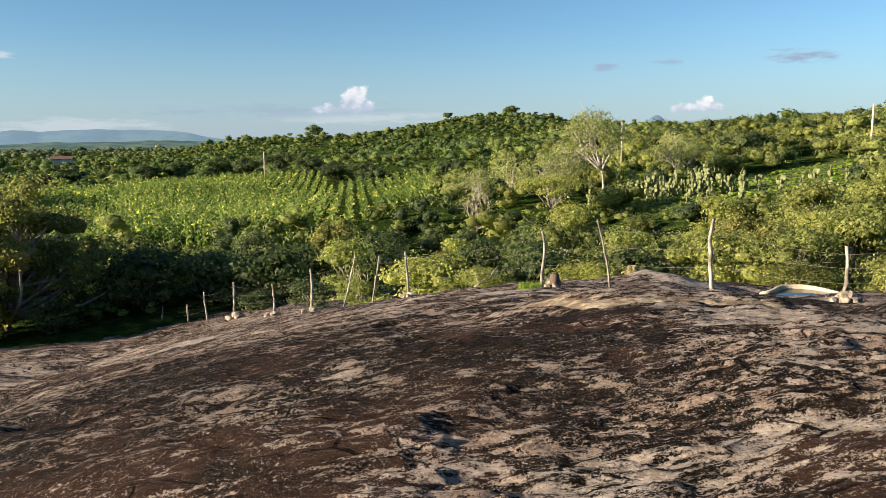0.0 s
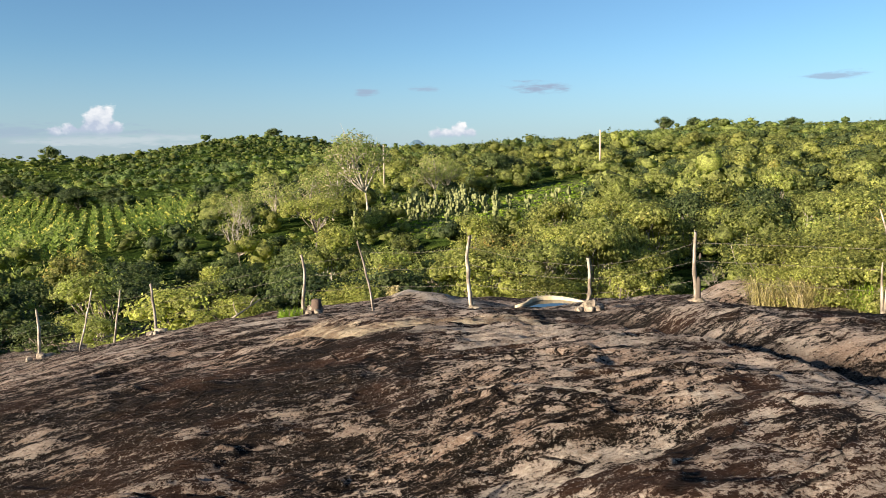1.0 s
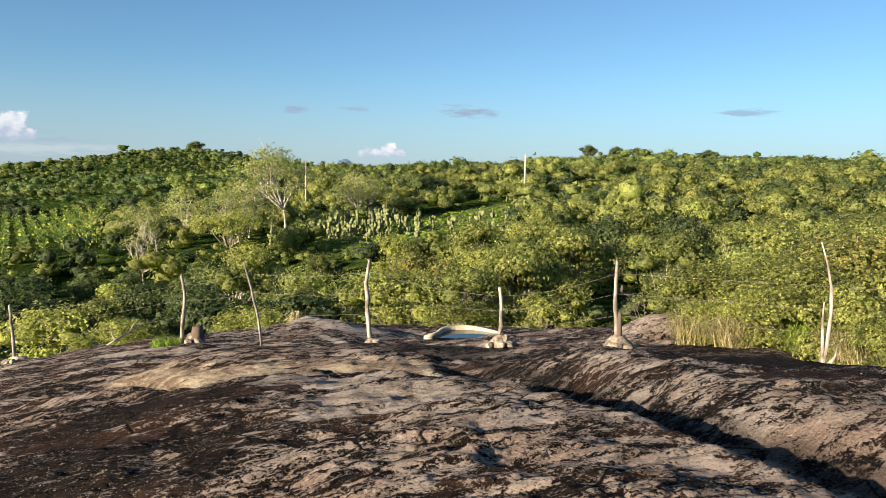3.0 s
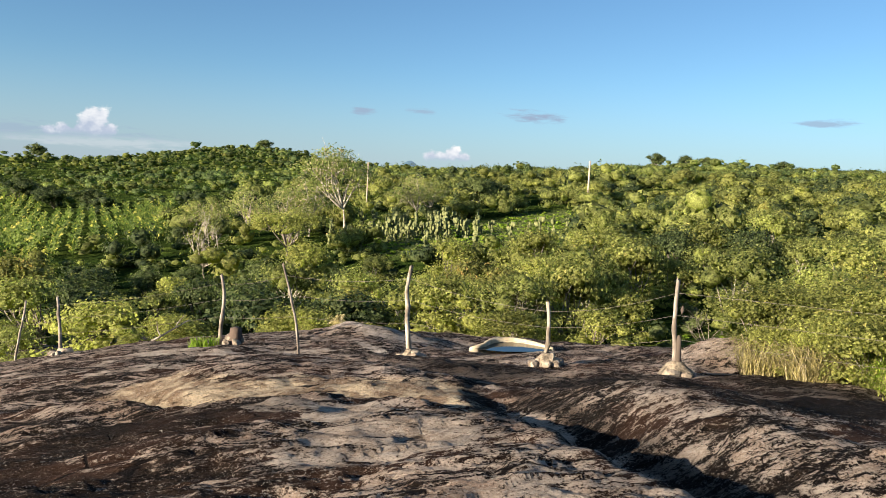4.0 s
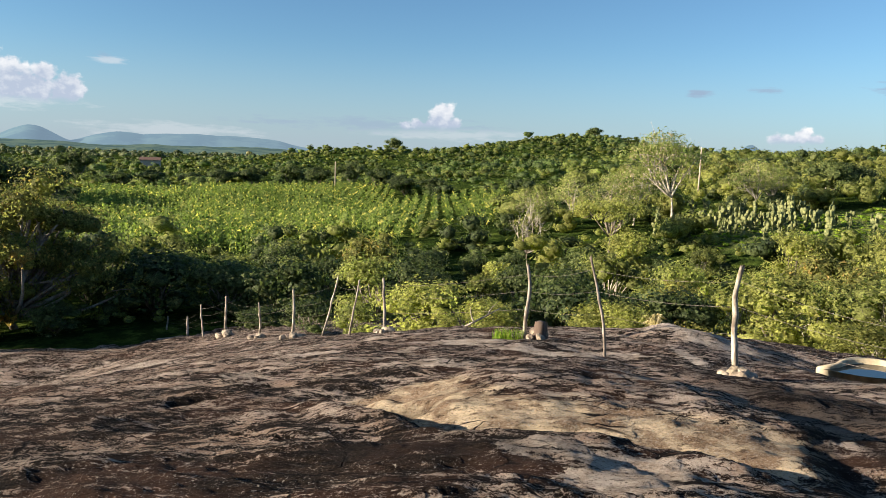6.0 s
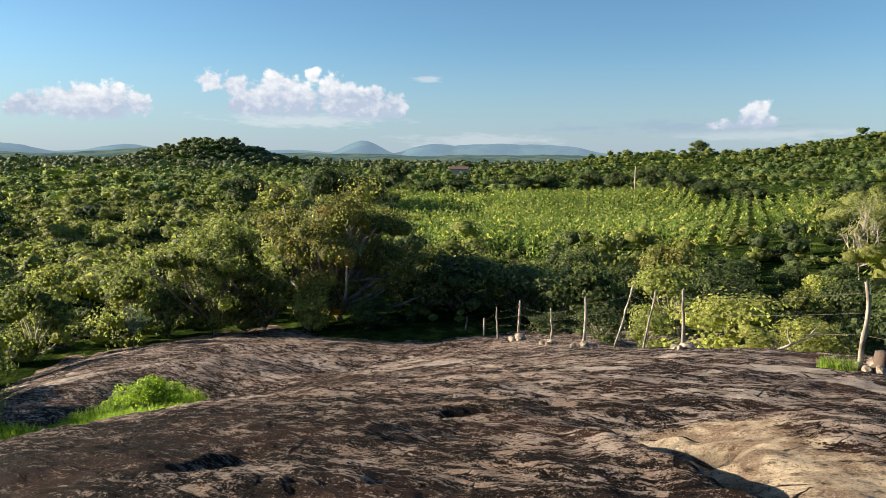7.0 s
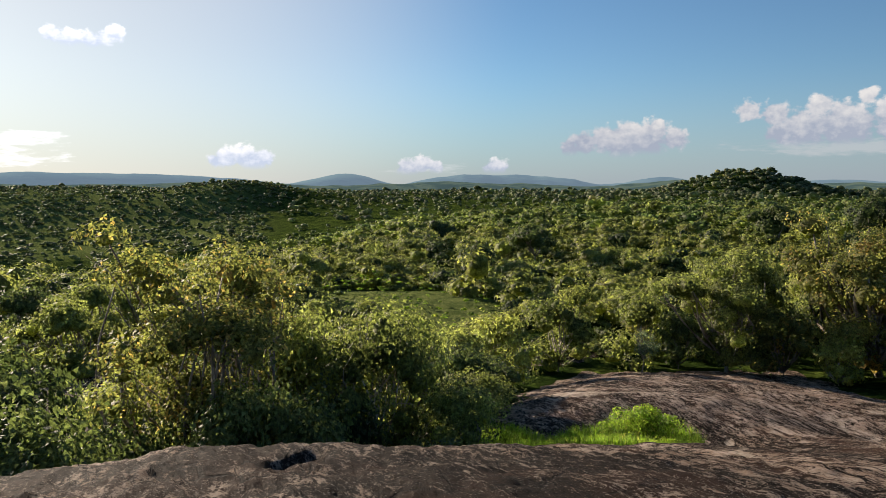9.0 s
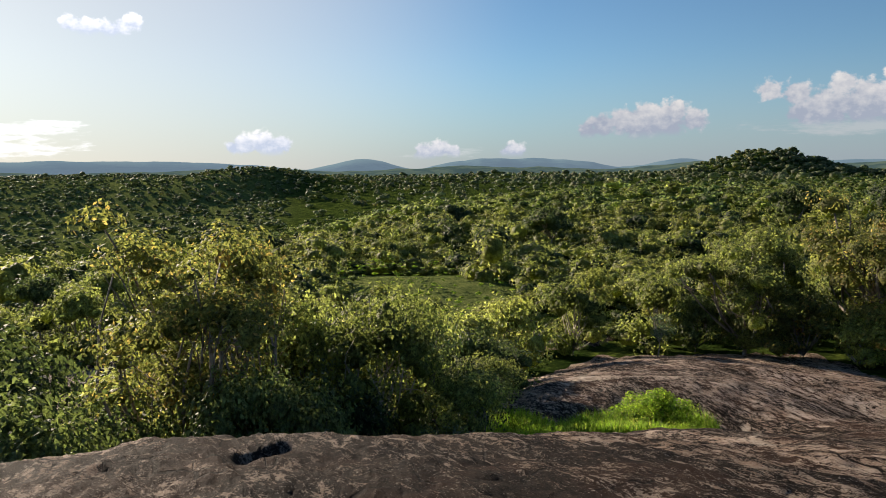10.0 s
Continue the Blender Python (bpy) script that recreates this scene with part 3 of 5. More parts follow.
# the granite, finer towards its top
MID = (2.0, 4.5)
ring_r = np.concatenate([[0.02], 0.3 * np.exp(np.arange(0, 358) * 0.012), 22 * np.exp(np.arange(0, 31) * 0.03)])
ring_a = np.radians(np.concatenate([np.arange(-85, 125, 0.42), np.arange(125, 275, 3.0)]))
gr, ga = np.meshgrid(ring_r, ring_a, indexing="ij")
gx, gy = MID[0] - np.sin(ga) * gr, MID[1] + np.cos(ga) * gr
gz = rock(gx, gy)
ruffle = layered_noise(gx * 0.55, gy * 0.85, 11, 6, 0.5)
# thin sheets that scale off, their edges a finger high
warp = 0.25 * gradient_noise(gx * 1.3, gy * 1.3, 31)
sheet = layered_noise(gx * 0.8 + warp, gy * 2.4 + warp, 41, 3)
flakes = layered_noise(gx * 2.0 + warp, gy * 6.2 - warp, 51, 3, 0.6)
gz = gz + 0.075 * ruffle + 0.022 * step(sheet, 0.02, 0.16) + 0.014 * step(flakes, 0.1, 0.3) + 0.006 * layered_noise(gx * 9, gy * 14, 61, 2)
nr, na = gr.shape
quads = np.arange(nr * na).reshape(nr, na)
faces = np.stack([quads[:-1, :], np.roll(quads, -1, 1)[:-1, :], np.roll(quads, -1, 1)[1:, :], quads[1:, :]], -1).reshape(-1, 4)
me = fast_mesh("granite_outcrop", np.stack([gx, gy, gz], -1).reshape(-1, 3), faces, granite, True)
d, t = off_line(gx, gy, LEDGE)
# dark line painted as the shade under the ledge
foot_shade = step(np.abs(d + 0.07 + 0.04 * ruffle), 0.15, 0.05) * step(t, 0.0, 0.12) * step(t, 1.0, 0.85)
face = step(d, 0.02, 0.2) * step(d + 0.35 * ruffle, 1.75, 0.8) * step(t, 0.0, 0.12) * step(t, 1.0, 0.85)
v, t2 = off_line(gx, gy, VEIN)
bare = np.maximum(stain(gx, gy, BARE) * 0.92, face * 0.97)
bare = np.maximum(bare, step(np.abs(v + 0.015 * ruffle), 0.035, 0.012))
for line in CHANNELS:
    w, t2 = off_line(gx, gy, line)
    bare = np.maximum(bare, step(np.abs(w + 0.25 * ruffle), 0.22, 0.07) * 0.85)
d, t = off_line(gx, gy, GULLY)
bare = np.maximum(bare, 0.8 * step(np.abs(d + 0.08 * ruffle), 0.16, 0.05) * step(t, 0.1, 0.3))
golden = face
# stains, plus painted shade at the ledge's foot and on the gully's banks
damp_and_shade = np.maximum(np.maximum(stain(gx, gy, DAMP_AND_SHADE), foot_shade), 0.75 * step(np.abs(d), 0.6, 0.25) * (1 - step(np.abs(d), 0.18, 0.08)))
for key, values in (("bare", bare), ("damp_and_shade", damp_and_shade), ("golden", golden), ("crust", stain(gx, gy, CRUST))):
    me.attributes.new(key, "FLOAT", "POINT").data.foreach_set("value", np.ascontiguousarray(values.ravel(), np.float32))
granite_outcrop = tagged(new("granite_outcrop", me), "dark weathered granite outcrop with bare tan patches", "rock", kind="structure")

# the ground, one sheet to the horizon
MEADOWS = [(-71, 30, 22, 8.0), (31, 74, 13, 12), (24, 28, 2.5, 4), (46, 84, 8, 6)]
ring_r = np.concatenate([[1.0], 8 * np.exp(np.arange(0, 220) * 0.033)])
ring_r = ring_r[ring_r < 4800]
ring_a = np.radians(np.arange(0, 360, 1.5))
gr, ga = np.meshgrid(ring_r, ring_a, indexing="ij")
gx, gy = -np.sin(ga) * gr, np.cos(ga) * gr
gz = ground_z(gx, gy)
meadow = np.zeros(gx.shape)
for cx, cy, rx, ry in MEADOWS:
    meadow = np.maximum(meadow, step(bowl(gx, gy, cx, cy, rx, ry), 1.1, 0.85))
# far left valley: pale fields, the grass colour also standing in for haze
meadow = np.maximum(meadow, 0.85 * step(np.degrees(ga), 80, 86) * step(np.degrees(ga), 125, 118) * step(gr, 480, 560))
nr, na = gr.shape
quads = np.arange(nr * na).reshape(nr, na)
faces = np.stack([quads[:-1, :], np.roll(quads, -1, 1)[:-1, :], np.roll(quads, -1, 1)[1:, :], quads[1:, :]], -1).reshape(-1, 4)
me = fast_mesh("ground", np.stack([gx, gy, gz], -1).reshape(-1, 3), faces, soil, True)
me.attributes.new("meadow", "FLOAT", "POINT").data.foreach_set("value", np.ascontiguousarray(meadow.ravel(), np.float32))
ground = tagged(new("ground", me), "green scrubland ground rolling to the horizon", "ground", kind="structure")

# the far hills: turn, height and half width in degrees
FAR_PEAKS = [(35.6, 1.12, 2.0), (29.8, 1.0, 3.0), (24.0, 1.0, 7.0), (41.0, 0.4, 4.0), (52.5, 0.6, 3.2), (47.0, 0.4, 4.0), (65.0, 0.85, 6.5), (77.0, 0.95, 3.2), (98.0, 0.95, 15.0), (-16.15, 1.75, 1.25)]
turns = np.arange(-60, 125, 0.25)
crest = np.zeros(len(turns))
for at, high, wide in FAR_PEAKS:
    crest = np.maximum(crest, high * np.exp(-np.abs((turns - at) / wide) ** (4.0 if wide > 5 else 2.0)))
crest = crest + np.array([0.10 * noise.fractal(Vector((t * 0.35, 0, 3)), 0.9, 2.0, 5) for t in turns])
verts, facs = [], []
for layer, (d, share, low) in enumerate(((3600, 0.0, -60), (3800, 0.55, -10), (4000, 1.0, 0), (4300, 0.3, -60))):
    for t, c in zip(turns, crest):
        w = d + 90 * noise.noise(Vector((t * 0.22, layer, 1.0)))
        verts.append((-math.sin(radians(t)) * w, math.cos(radians(t)) * w, math.tan(radians(c)) * 4000 * share + low))
n = len(turns)
for layer in range(3):
    for i in range(n - 1):
        facs.append((layer * n + i, layer * n + i + 1, (layer + 1) * n + i + 1, (layer + 1) * n + i))
backdrop_hills = tagged(new("backdrop_hills", mesh_of("backdrop_hills", verts, facs, hazed_blue, True)), "hazy blue hills along the horizon", "hills", kind="structure")

verts, facs = [], []
turns = np.arange(12, 125, 0.5)
for layer, (d, share) in enumerate(((1500, 0.0), (1600, 0.6), (1700, 1.0), (1900, 0.0))):
    for t in turns:
        up = 0.16 + 0.34 * noise.fractal(Vector((t * 0.11, 2, 7)), 0.9, 2.0, 5) + 0.03 * noise.noise(Vector((t * 2.3, layer, 0)))
        w = d + 60 * noise.noise(Vector((t * 0.3, layer, 5.0)))
        verts.append((-math.sin(radians(t)) * w, math.cos(radians(t)) * w, (math.tan(radians(up)) * 1700 + 14) * share - 14))
n = len(turns)
for layer in range(3):
    for i in range(n - 1):
        facs.append((layer * n + i, layer * n + i + 1, (layer + 1) * n + i + 1, (layer + 1) * n + i))
# this ridge glows faintly blue-green, its haze put into the material
k = Mat("hazed_green_ridge")
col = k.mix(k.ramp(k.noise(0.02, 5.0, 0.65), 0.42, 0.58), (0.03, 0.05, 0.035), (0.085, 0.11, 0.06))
hazed_green = k.done(col, 1.0, Emission_Color=(0.07, 0.11, 0.115), Emission_Strength=0.3, Specular_IOR_Level=0.0)
tagged(new("backdrop_ridge", mesh_of("backdrop_ridge", verts, facs, hazed_green, True)), "low hazy green ridge before the blue hills", "hills", kind="structure")

# ---- plants ----


def ball(detail=1):
    bm = bmesh.new()
    bmesh.ops.create_icosphere(bm, subdivisions=detail, radius=1.0)
    v = np.array([p.co for p in bm.verts])
    f = np.array([[p.index for p in q.verts] for q in bm.faces])
    bm.free()
    return v, f


BALL = ball(2)
BALL_LOW = ball(1)


def without_underside(v, f):
    keep = f[(v[f][:, :, 2] > -0.45).any(1)]
    used, back = np.unique(keep, return_inverse=True)
    return v[used], back.reshape(-1, 3)


DOME, DOME_LOW = without_underside(*BALL), without_underside(*BALL_LOW)


def crown(rs, centres, sizes, count, leaf, squash=0.75, slim=0.55, core=0.72, tri=False, rough=0.35, low=False):
    """Leaves on lumpy clusters round the given centres, with a dense heart in each; triangles only."""
    centres, sizes = np.asarray(centres, float), np.asarray(sizes, float)
    share = sizes ** 2 / (sizes ** 2).sum()
    pick = rs.choice(len(centres), count, p=share)
    way = rs.normal(size=(count, 3))
    way[:, 2] = np.where(way[:, 2] < -0.3, -way[:, 2] * 0.6, way[:, 2])
    way /= np.linalg.norm(way, axis=1)[:, None]
    lump = 1 + 0.16 * np.sin(way[:, 0] * 5 + pick) + 0.14 * np.sin(way[:, 1] * 6 + 2 * pick)
    far = rs.uniform(0.72, 1.1, count) * lump
    place = centres[pick] + way * (sizes[pick] * far)[:, None] * np.array([1, 1, squash])
    normal = way * np.array([1, 1, 1.3]) + rs.normal(0, rough, (count, 3))
    normal /= np.linalg.norm(normal, axis=1)[:, None]
    side = np.cross(normal, rs.normal(size=place.shape))
    side /= np.linalg.norm(side, axis=1)[:, None] + 1e-9
    up = np.cross(normal, side)
    s = (leaf * rs.uniform(0.6, 1.35, count))[:, None]
    if tri:
        v = np.stack([place - side * s * 0.5 - up * s * 0.3, place + side * s * 0.5 - up * s * 0.3, place + up * s * 0.6], 1)
        f = np.arange(count * 3).reshape(-1, 3)
    else:
        v = np.stack([place - up * s * 0.55, place + side * s * slim * 0.5, place + up * s * 0.55, place - side * s * slim * 0.5], 1)
        q = np.arange(count * 4).reshape(-1, 4)
        f = np.concatenate([q[:, :3], q[:, [0, 2, 3]]])
    allv, allf, at = [v.reshape(-1, 3)], [f], count * v.shape[1]
    if core > 0:
        bv, bf = DOME_LOW if low else DOME
        for c, r in zip(centres, sizes):
            lump = 1 + 0.14 * np.sin(bv[:, :1] * 4 + rs.uniform(0, 6)) + 0.12 * np.sin(bv[:, 1:2] * 5 + rs.uniform(0, 6)) + rs.normal(0, 0.09, (len(bv), 1))
            w = bv * lump * core * r * np.array([1, 1, squash]) + c
            allv.append(w)
            allf.append(bf + at)
            at += len(bv)
    return np.concatenate(allv), np.concatenate(allf)


def bush_shape(rs, blobs, wide, high, base=0.0):
    """Cluster centres of a rounded bush of that width and height on z=0, leafy down to its base."""
    c, r = [], []
    for i in range(blobs):
        a, d = rs.uniform(0, 6.28), wide * 0.5 * rs.uniform(0.05, 0.76)
        size = wide * rs.uniform(0.17, 0.30) * (1.0 if blobs < 12 else 0.85)
        top = high * (1 - 0.5 * (2 * d / wide) ** 2) - size * 0.6
        low = base * high + size * 0.35
        z = top * rs.uniform(0.8, 1.0) if i % 3 else low + (top - low) * rs.uniform(0.0, 0.6)
        c.append((math.cos(a) * d, math.sin(a) * d, max(low, z)))
        r.append(size)
    return c, r


def scatter_mesh(name, spots, kinds, material, label, category):
    """One mesh of many bushes: spots are x, y, z, width, height factor, turn."""
    allv, allf, at = [], [], 0
    for i, (x, y, z, s, h, turn) in enumerate(spots):
        v, f = kinds[i % len(kinds)]
        c, d = math.cos(turn), math.sin(turn)
        allv.append(np.stack([x + s * (c * v[:, 0] - d * v[:, 1]), y + s * (d * v[:, 0] + c * v[:, 1]), z + s * h * v[:, 2]], -1))
        allf.append(f + at)
        at += len(v)
    me = fast_mesh(name, np.concatenate(allv), np.concatenate(allf), material, True)
    return tagged(new(name, me), label, category, kind="stuff")


def bush_kinds(n, seed, blobs, count, leaf, tri=True, core=0.8, low=True, high=0.7):
    out = []
    for i in range(n):
        rs = np.random.default_rng(seed + i)
        c, r = bush_shape(rs, blobs, 1.0, high)
        out.append(crown(rs, c, r, count, leaf, 0.8, 0.6, core, tri, 0.25, low))
    return out


def polar(turn, d):
    return -math.sin(radians(turn)) * d, math.cos(radians(turn)) * d


def in_maize(x, y):
    turn, d = math.degrees(math.atan2(-x, y)), math.hypot(x, y)
    return 0.5 < turn < 31 and 84 + 6 * math.sin(turn * 0.6) < d < 196 - (12 if turn > 24 else 0) - (40 if turn < 9 else 0)


def open_land(x, y, clear=1.0):
    """True where no bush stands."""
    if in_maize(x, y) or any(((x - cx) / rx) ** 2 + ((y - cy) / ry) ** 2 < 1 for cx, cy, rx, ry in MEADOWS):
        return True
    return float(bowl(x, y, -9, 15, 27, 27, 40)) < 1.3 and rock(x, y) > land(x, y) - clear


def spread_bushes(lo, hi, turn_lo, turn_hi, gap, size, seed, tall=1.0):
    rs = np.random.default_rng(seed)
    spots = []
    area = math.radians(turn_hi - turn_lo) * (hi * hi - lo * lo) / 2
    for _ in range(int(area / (gap * gap))):
        d = math.sqrt(rs.uniform(lo * lo, hi * hi))
        x, y = polar(rs.uniform(turn_lo, turn_hi), d)
        s, h, a = size * rs.lognormal(0, 0.3), tall * rs.uniform(0.75, 1.1), rs.uniform(0, 6.3)
        if not open_land(x, y):
            spots.append((x, y, float(ground_z(np.float64(x), np.float64(y))) - 0.1 * s, s, h, a))
    return spots


def dark_side(spots, n):
    """Ahead of the fence's far end the darker kind stands denser, elsewhere it is thinner."""
    keep = random.Random(n)
    out = []
    for row in spots:
        # the denser dark leaves here also stand in for shade
        dark = -8 < math.degrees(math.atan2(-row[0], row[1])) < 30
        if keep.random() < ((0.3 if dark else 1.0) if n != 1 else (1.0 if dark else 0.7)):
            out.append(row)
    return out


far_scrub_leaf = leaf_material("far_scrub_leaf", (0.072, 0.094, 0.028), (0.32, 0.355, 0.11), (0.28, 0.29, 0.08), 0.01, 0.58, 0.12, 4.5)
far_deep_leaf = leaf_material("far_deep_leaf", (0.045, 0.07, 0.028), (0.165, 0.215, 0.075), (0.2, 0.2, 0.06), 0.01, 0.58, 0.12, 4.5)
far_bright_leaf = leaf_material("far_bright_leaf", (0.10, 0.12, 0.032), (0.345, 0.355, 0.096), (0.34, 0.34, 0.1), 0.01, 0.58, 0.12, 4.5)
# the farthest leaves are paler and greyer, with haze put into their colour
hazed_far_leaf = leaf_material("hazed_far_leaf", (0.095, 0.115, 0.06), (0.29, 0.32, 0.17), (0.28, 0.26, 0.14), 0.05, 0.55, 0.02, 1.5)
FAR_LEAF = {0: far_scrub_leaf, 1: far_deep_leaf, 2: far_bright_leaf}
SCRUB = ((leaf_scrub, "dense sunlit green scrub trees", 1.0), (leaf_deep, "dark green scrub trees", 1.25), (leaf_bright, "yellow-green scrub trees", 1.3))
for n, (mat, label, share) in enumerate(SCRUB):
    spots = spread_bushes(165, 285, -62, 110, 6.6 * share, 4.8, 100 + n, 0.8)
    scatter_mesh("distant_scrub", dark_side(spots, n), bush_kinds(8, 40 + 10 * n, 3, 84, 0.075, core=0.7), FAR_LEAF[n], label + " on the far slopes", "scrub")
    spots = spread_bushes(285, 480, -62, 110, 7.4 * share, 5.2, 110 + n, 0.75)
    scatter_mesh("distant_scrub", spots, bush_kinds(6, 45 + 10 * n, 2, 26, 0.11, core=0.8), FAR_LEAF[n], label + " on the farthest slopes", "scrub")
    spots = spread_bushes(62, 165, -66, 112, 5.4 * share, 4.2, 120 + n)
    if n != 1:
        spots += spread_bushes(62, 165, 32, 112, 7.0, 4.6, 140 + n, 0.8)
    scatter_mesh("valley_scrub", dark_side(spots, n), bush_kinds(8, 70 + 10 * n, 5, 250, 0.05, core=0.62), mat, label + " across the valley", "scrub")

far_spots = []
rs = np.random.default_rng(4)
for cx, cy, reach, count in ((-471, 447, 58, 900), (-776, 194, 90, 420), (-1000, -120, 130, 420), (-800, 72, 60, 160), (-590, 330, 110, 260)):
    for _ in range(count):
        x, y = cx + rs.normal(0, reach), cy + rs.normal(0, reach)
        far_spots.append((x, y, float(land(np.float64(x), np.float64(y))) - 0.5, 7.5 * rs.lognormal(0, 0.25), 0.75, rs.uniform(0, 6.3)))
for count, lo, hi, near, far, size in ((1300, 15, 84, 480, 1500, 11.0), (3000, 82, 113, 480, 1150, 7.5)):
    for _ in range(count):
        x, y = polar(rs.uniform(lo, hi), math.sqrt(rs.uniform(near ** 2, far ** 2)))
        far_spots.append((x, y, float(land(np.float64(x), np.float64(y))) - 0.5, size * rs.lognormal(0, 0.25), 0.7, rs.uniform(0, 6.3)))
scatter_mesh("far_scrub", far_spots, bush_kinds(6, 21, 2, 16, 0.1, core=0.9), hazed_far_leaf, "green scrub trees on the far hills", "scrub")
# low growth between the bushes
under = []
for _ in range(2300):
    d = math.sqrt(rs.uniform(15 ** 2, 75 ** 2))
    x, y = polar(rs.uniform(-68, 114), d)
    if not open_land(x, y, 0.4):
        under.append((x, y, support(x, y) - 0.1, rs.uniform(1.2, 2.4), rs.uniform(0.6, 1.0), rs.uniform(0, 6.3)))
scatter_mesh("undergrowth", under[::2], bush_kinds(6, 150, 2, 60, 0.10), leaf_scrub, "low green undergrowth between the bushes", "undergrowth")
scatter_mesh("undergrowth", under[1::2], bush_kinds(6, 160, 2, 60, 0.10), leaf_deep, "dark low undergrowth between the bushes", "undergrowth")
tufts = []
for cx, cy, rx, ry in MEADOWS:
    for _ in range(int(rx * ry * (1.0 if cx < 0 else 4.0))):
        a, d = rs.uniform(0, 6.28), math.sqrt(rs.uniform(0, 1))
        x, y = cx + rx * d * math.cos(a), cy + ry * d * math.sin(a)
        tufts.append((x, y, support(x, y) - 0.05, rs.uniform(0.4, 1.1), rs.uniform(0.3, 0.7), rs.uniform(0, 6.3)))
scatter_mesh("meadow_grass", tufts, bush_kinds(4, 170, 1, 36, 0.3, core=0.5), leaf_grass, "short rough green growth on the open slope", "grass")
# maize in rows
rs = np.random.default_rng(9)
blade, bf = [], []
for i in range(7):
    a, z, w = rs.uniform(0, 6.28), 0.25 + 0.24 * i, rs.uniform(0.4, 0.62)
    c, s = math.cos(a), math.sin(a)
    n = len(blade)
    blade += [(0.05 * s, -0.05 * c, z), (-0.05 * s, 0.05 * c, z), (c * w * 0.55 - 0.08 * s, s * w * 0.55 + 0.08 * c, z + 0.42), (c * w, s * w, z + 0.22)]
    bf += [(n, n + 1, n + 2), (n, n + 2, n + 3)]
blade += [(-0.05, 0, 0), (0.05, 0, 0), (0, 0, 2.2)]
bf += [(len(blade) - 3, len(blade) - 2, len(blade) - 1)]
maize = (np.array(blade), np.array(bf))
spots = []
rowdir = (-math.sin(radians(7)), math.cos(radians(7)))
for i in range(-50, 56):
    for j in range(70, 215):
        u, v = i * 1.9 + rs.normal(0, 0.12), j * 0.95 + rs.normal(0, 0.2)
        x, y = rowdir[1] * u + rowdir[0] * v - 12, -rowdir[0] * u + rowdir[1] * v
        if in_maize(x, y) and rs.uniform() < 0.93:
            spots.append((x, y, float(land(np.float64(x), np.float64(y))), rs.uniform(0.8, 1.15), rs.uniform(0.8, 1.1), rs.uniform(0, 6.3)))
scatter_mesh("maize_field", spots, [maize], leaf_crop, "bright green maize standing in rows", "maize")


# single trees and bushes


def limb(rs, a, b, r, bend=0.12, n=5, sides=5):
    a, b = Vector(a), Vector(b)
    off = Vector(rs.normal(0, 1, 3)) * (b - a).length * bend
    pts = [a.lerp(b, i / n) + off * math.sin(math.pi * i / n) + Vector((0, 0, 1)) * (b - a).length * 0.06 * math.sin(math.pi * i / n) for i in range(n + 1)]
    return tube(pts, [r * (1 - 0.75 * i / n) for i in range(n + 1)], sides)


def tree(name, seed, wide, high, stem, leaf, leaves, leaf_mat, bark, label, category="tree", blobs=9, base=0.25, core=0.0, squash=0.7, twigs=0, tri=False, shape=None, rough=0.4):
    rs = np.random.default_rng(seed)
    thing = tagged(new(name), label, category)
    c, r = (shape or bush_shape)(rs, blobs, wide, high, base)
    fork = Vector((rs.normal(0, 0.04) * wide, rs.normal(0, 0.04) * wide, high * max(0.12, base * 0.9)))
    pieces = [limb(rs, (0, 0, -0.06 * high), fork, stem, 0.05)]
    joints, sides = (3, 3) if tri else (5, 5)
    for centre, size in zip(c, r):
        pieces.append(limb(rs, fork, Vector(centre) + Vector((0, 0, size * 0.2)), stem * 0.5, 0.12, joints, sides))
        for _ in range(twigs):
            tip = Vector(centre) + Vector(rs.normal(0, 0.45, 3)) * size
            tip.z = max(tip.z, high * base)
            pieces.append(limb(rs, Vector(centre) * 0.75 + fork * 0.25, tip, stem * 0.16, 0.1, 3, 3))
    part("trunk", mesh_of("trunk", *joined(pieces), bark, True), thing)
    if leaves:
        part("crown", fast_mesh("crown", *crown(rs, c, r, leaves, leaf, squash, 0.55, core, tri, rough, core < 0.5), leaf_mat, True), thing)
    return thing


def flat_top(rs, blobs, wide, high, base):
    """Cluster centres of an umbrella crown."""
    c, r = [], []
    for i in range(blobs):
        a, d = 2.4 * i, wide * 0.42 * math.sqrt((i + 0.5) / blobs)
        size = wide * rs.uniform(0.15, 0.22)
        c.append((math.cos(a) * d, math.sin(a) * d, high * rs.uniform(0.8, 0.92) - size * 0.4 - 0.3 * d * d / wide))
        r.append(size)
    return c, r


def lobed(rs, blobs, wide, high, base):
    """Cluster centres of an uneven crown of several lobes with gaps between them."""
    c, r = [], []
    lobes = 11
    for n in range(lobes):
        a, d = 2.4 * n + rs.normal(0, 0.3), wide * 0.5 * rs.uniform(0.15, 0.78)
        heart = Vector((math.cos(a) * d, math.sin(a) * d, high * (base + (0.9 - base) * rs.uniform(0.25, 1.0)) - 0.25 * d * d / wide))
        for _ in range(blobs // lobes):
            size = wide * rs.uniform(0.07, 0.135)
            c.append(tuple(heart + Vector(rs.normal(0, 0.075 * wide, 3))))
            r.append(size)
    return c, r


def stand(thing, x, y, scale=1.0, turn=0.0, tall=1.0, sink=0.1):
    m = Matrix.Translation((x, y, support(x, y) - sink)) @ Matrix.Rotation(turn, 4, "Z")
    thing.matrix_basis = m @ Matrix.Diagonal((scale, scale, scale * tall, 1))
    return thing


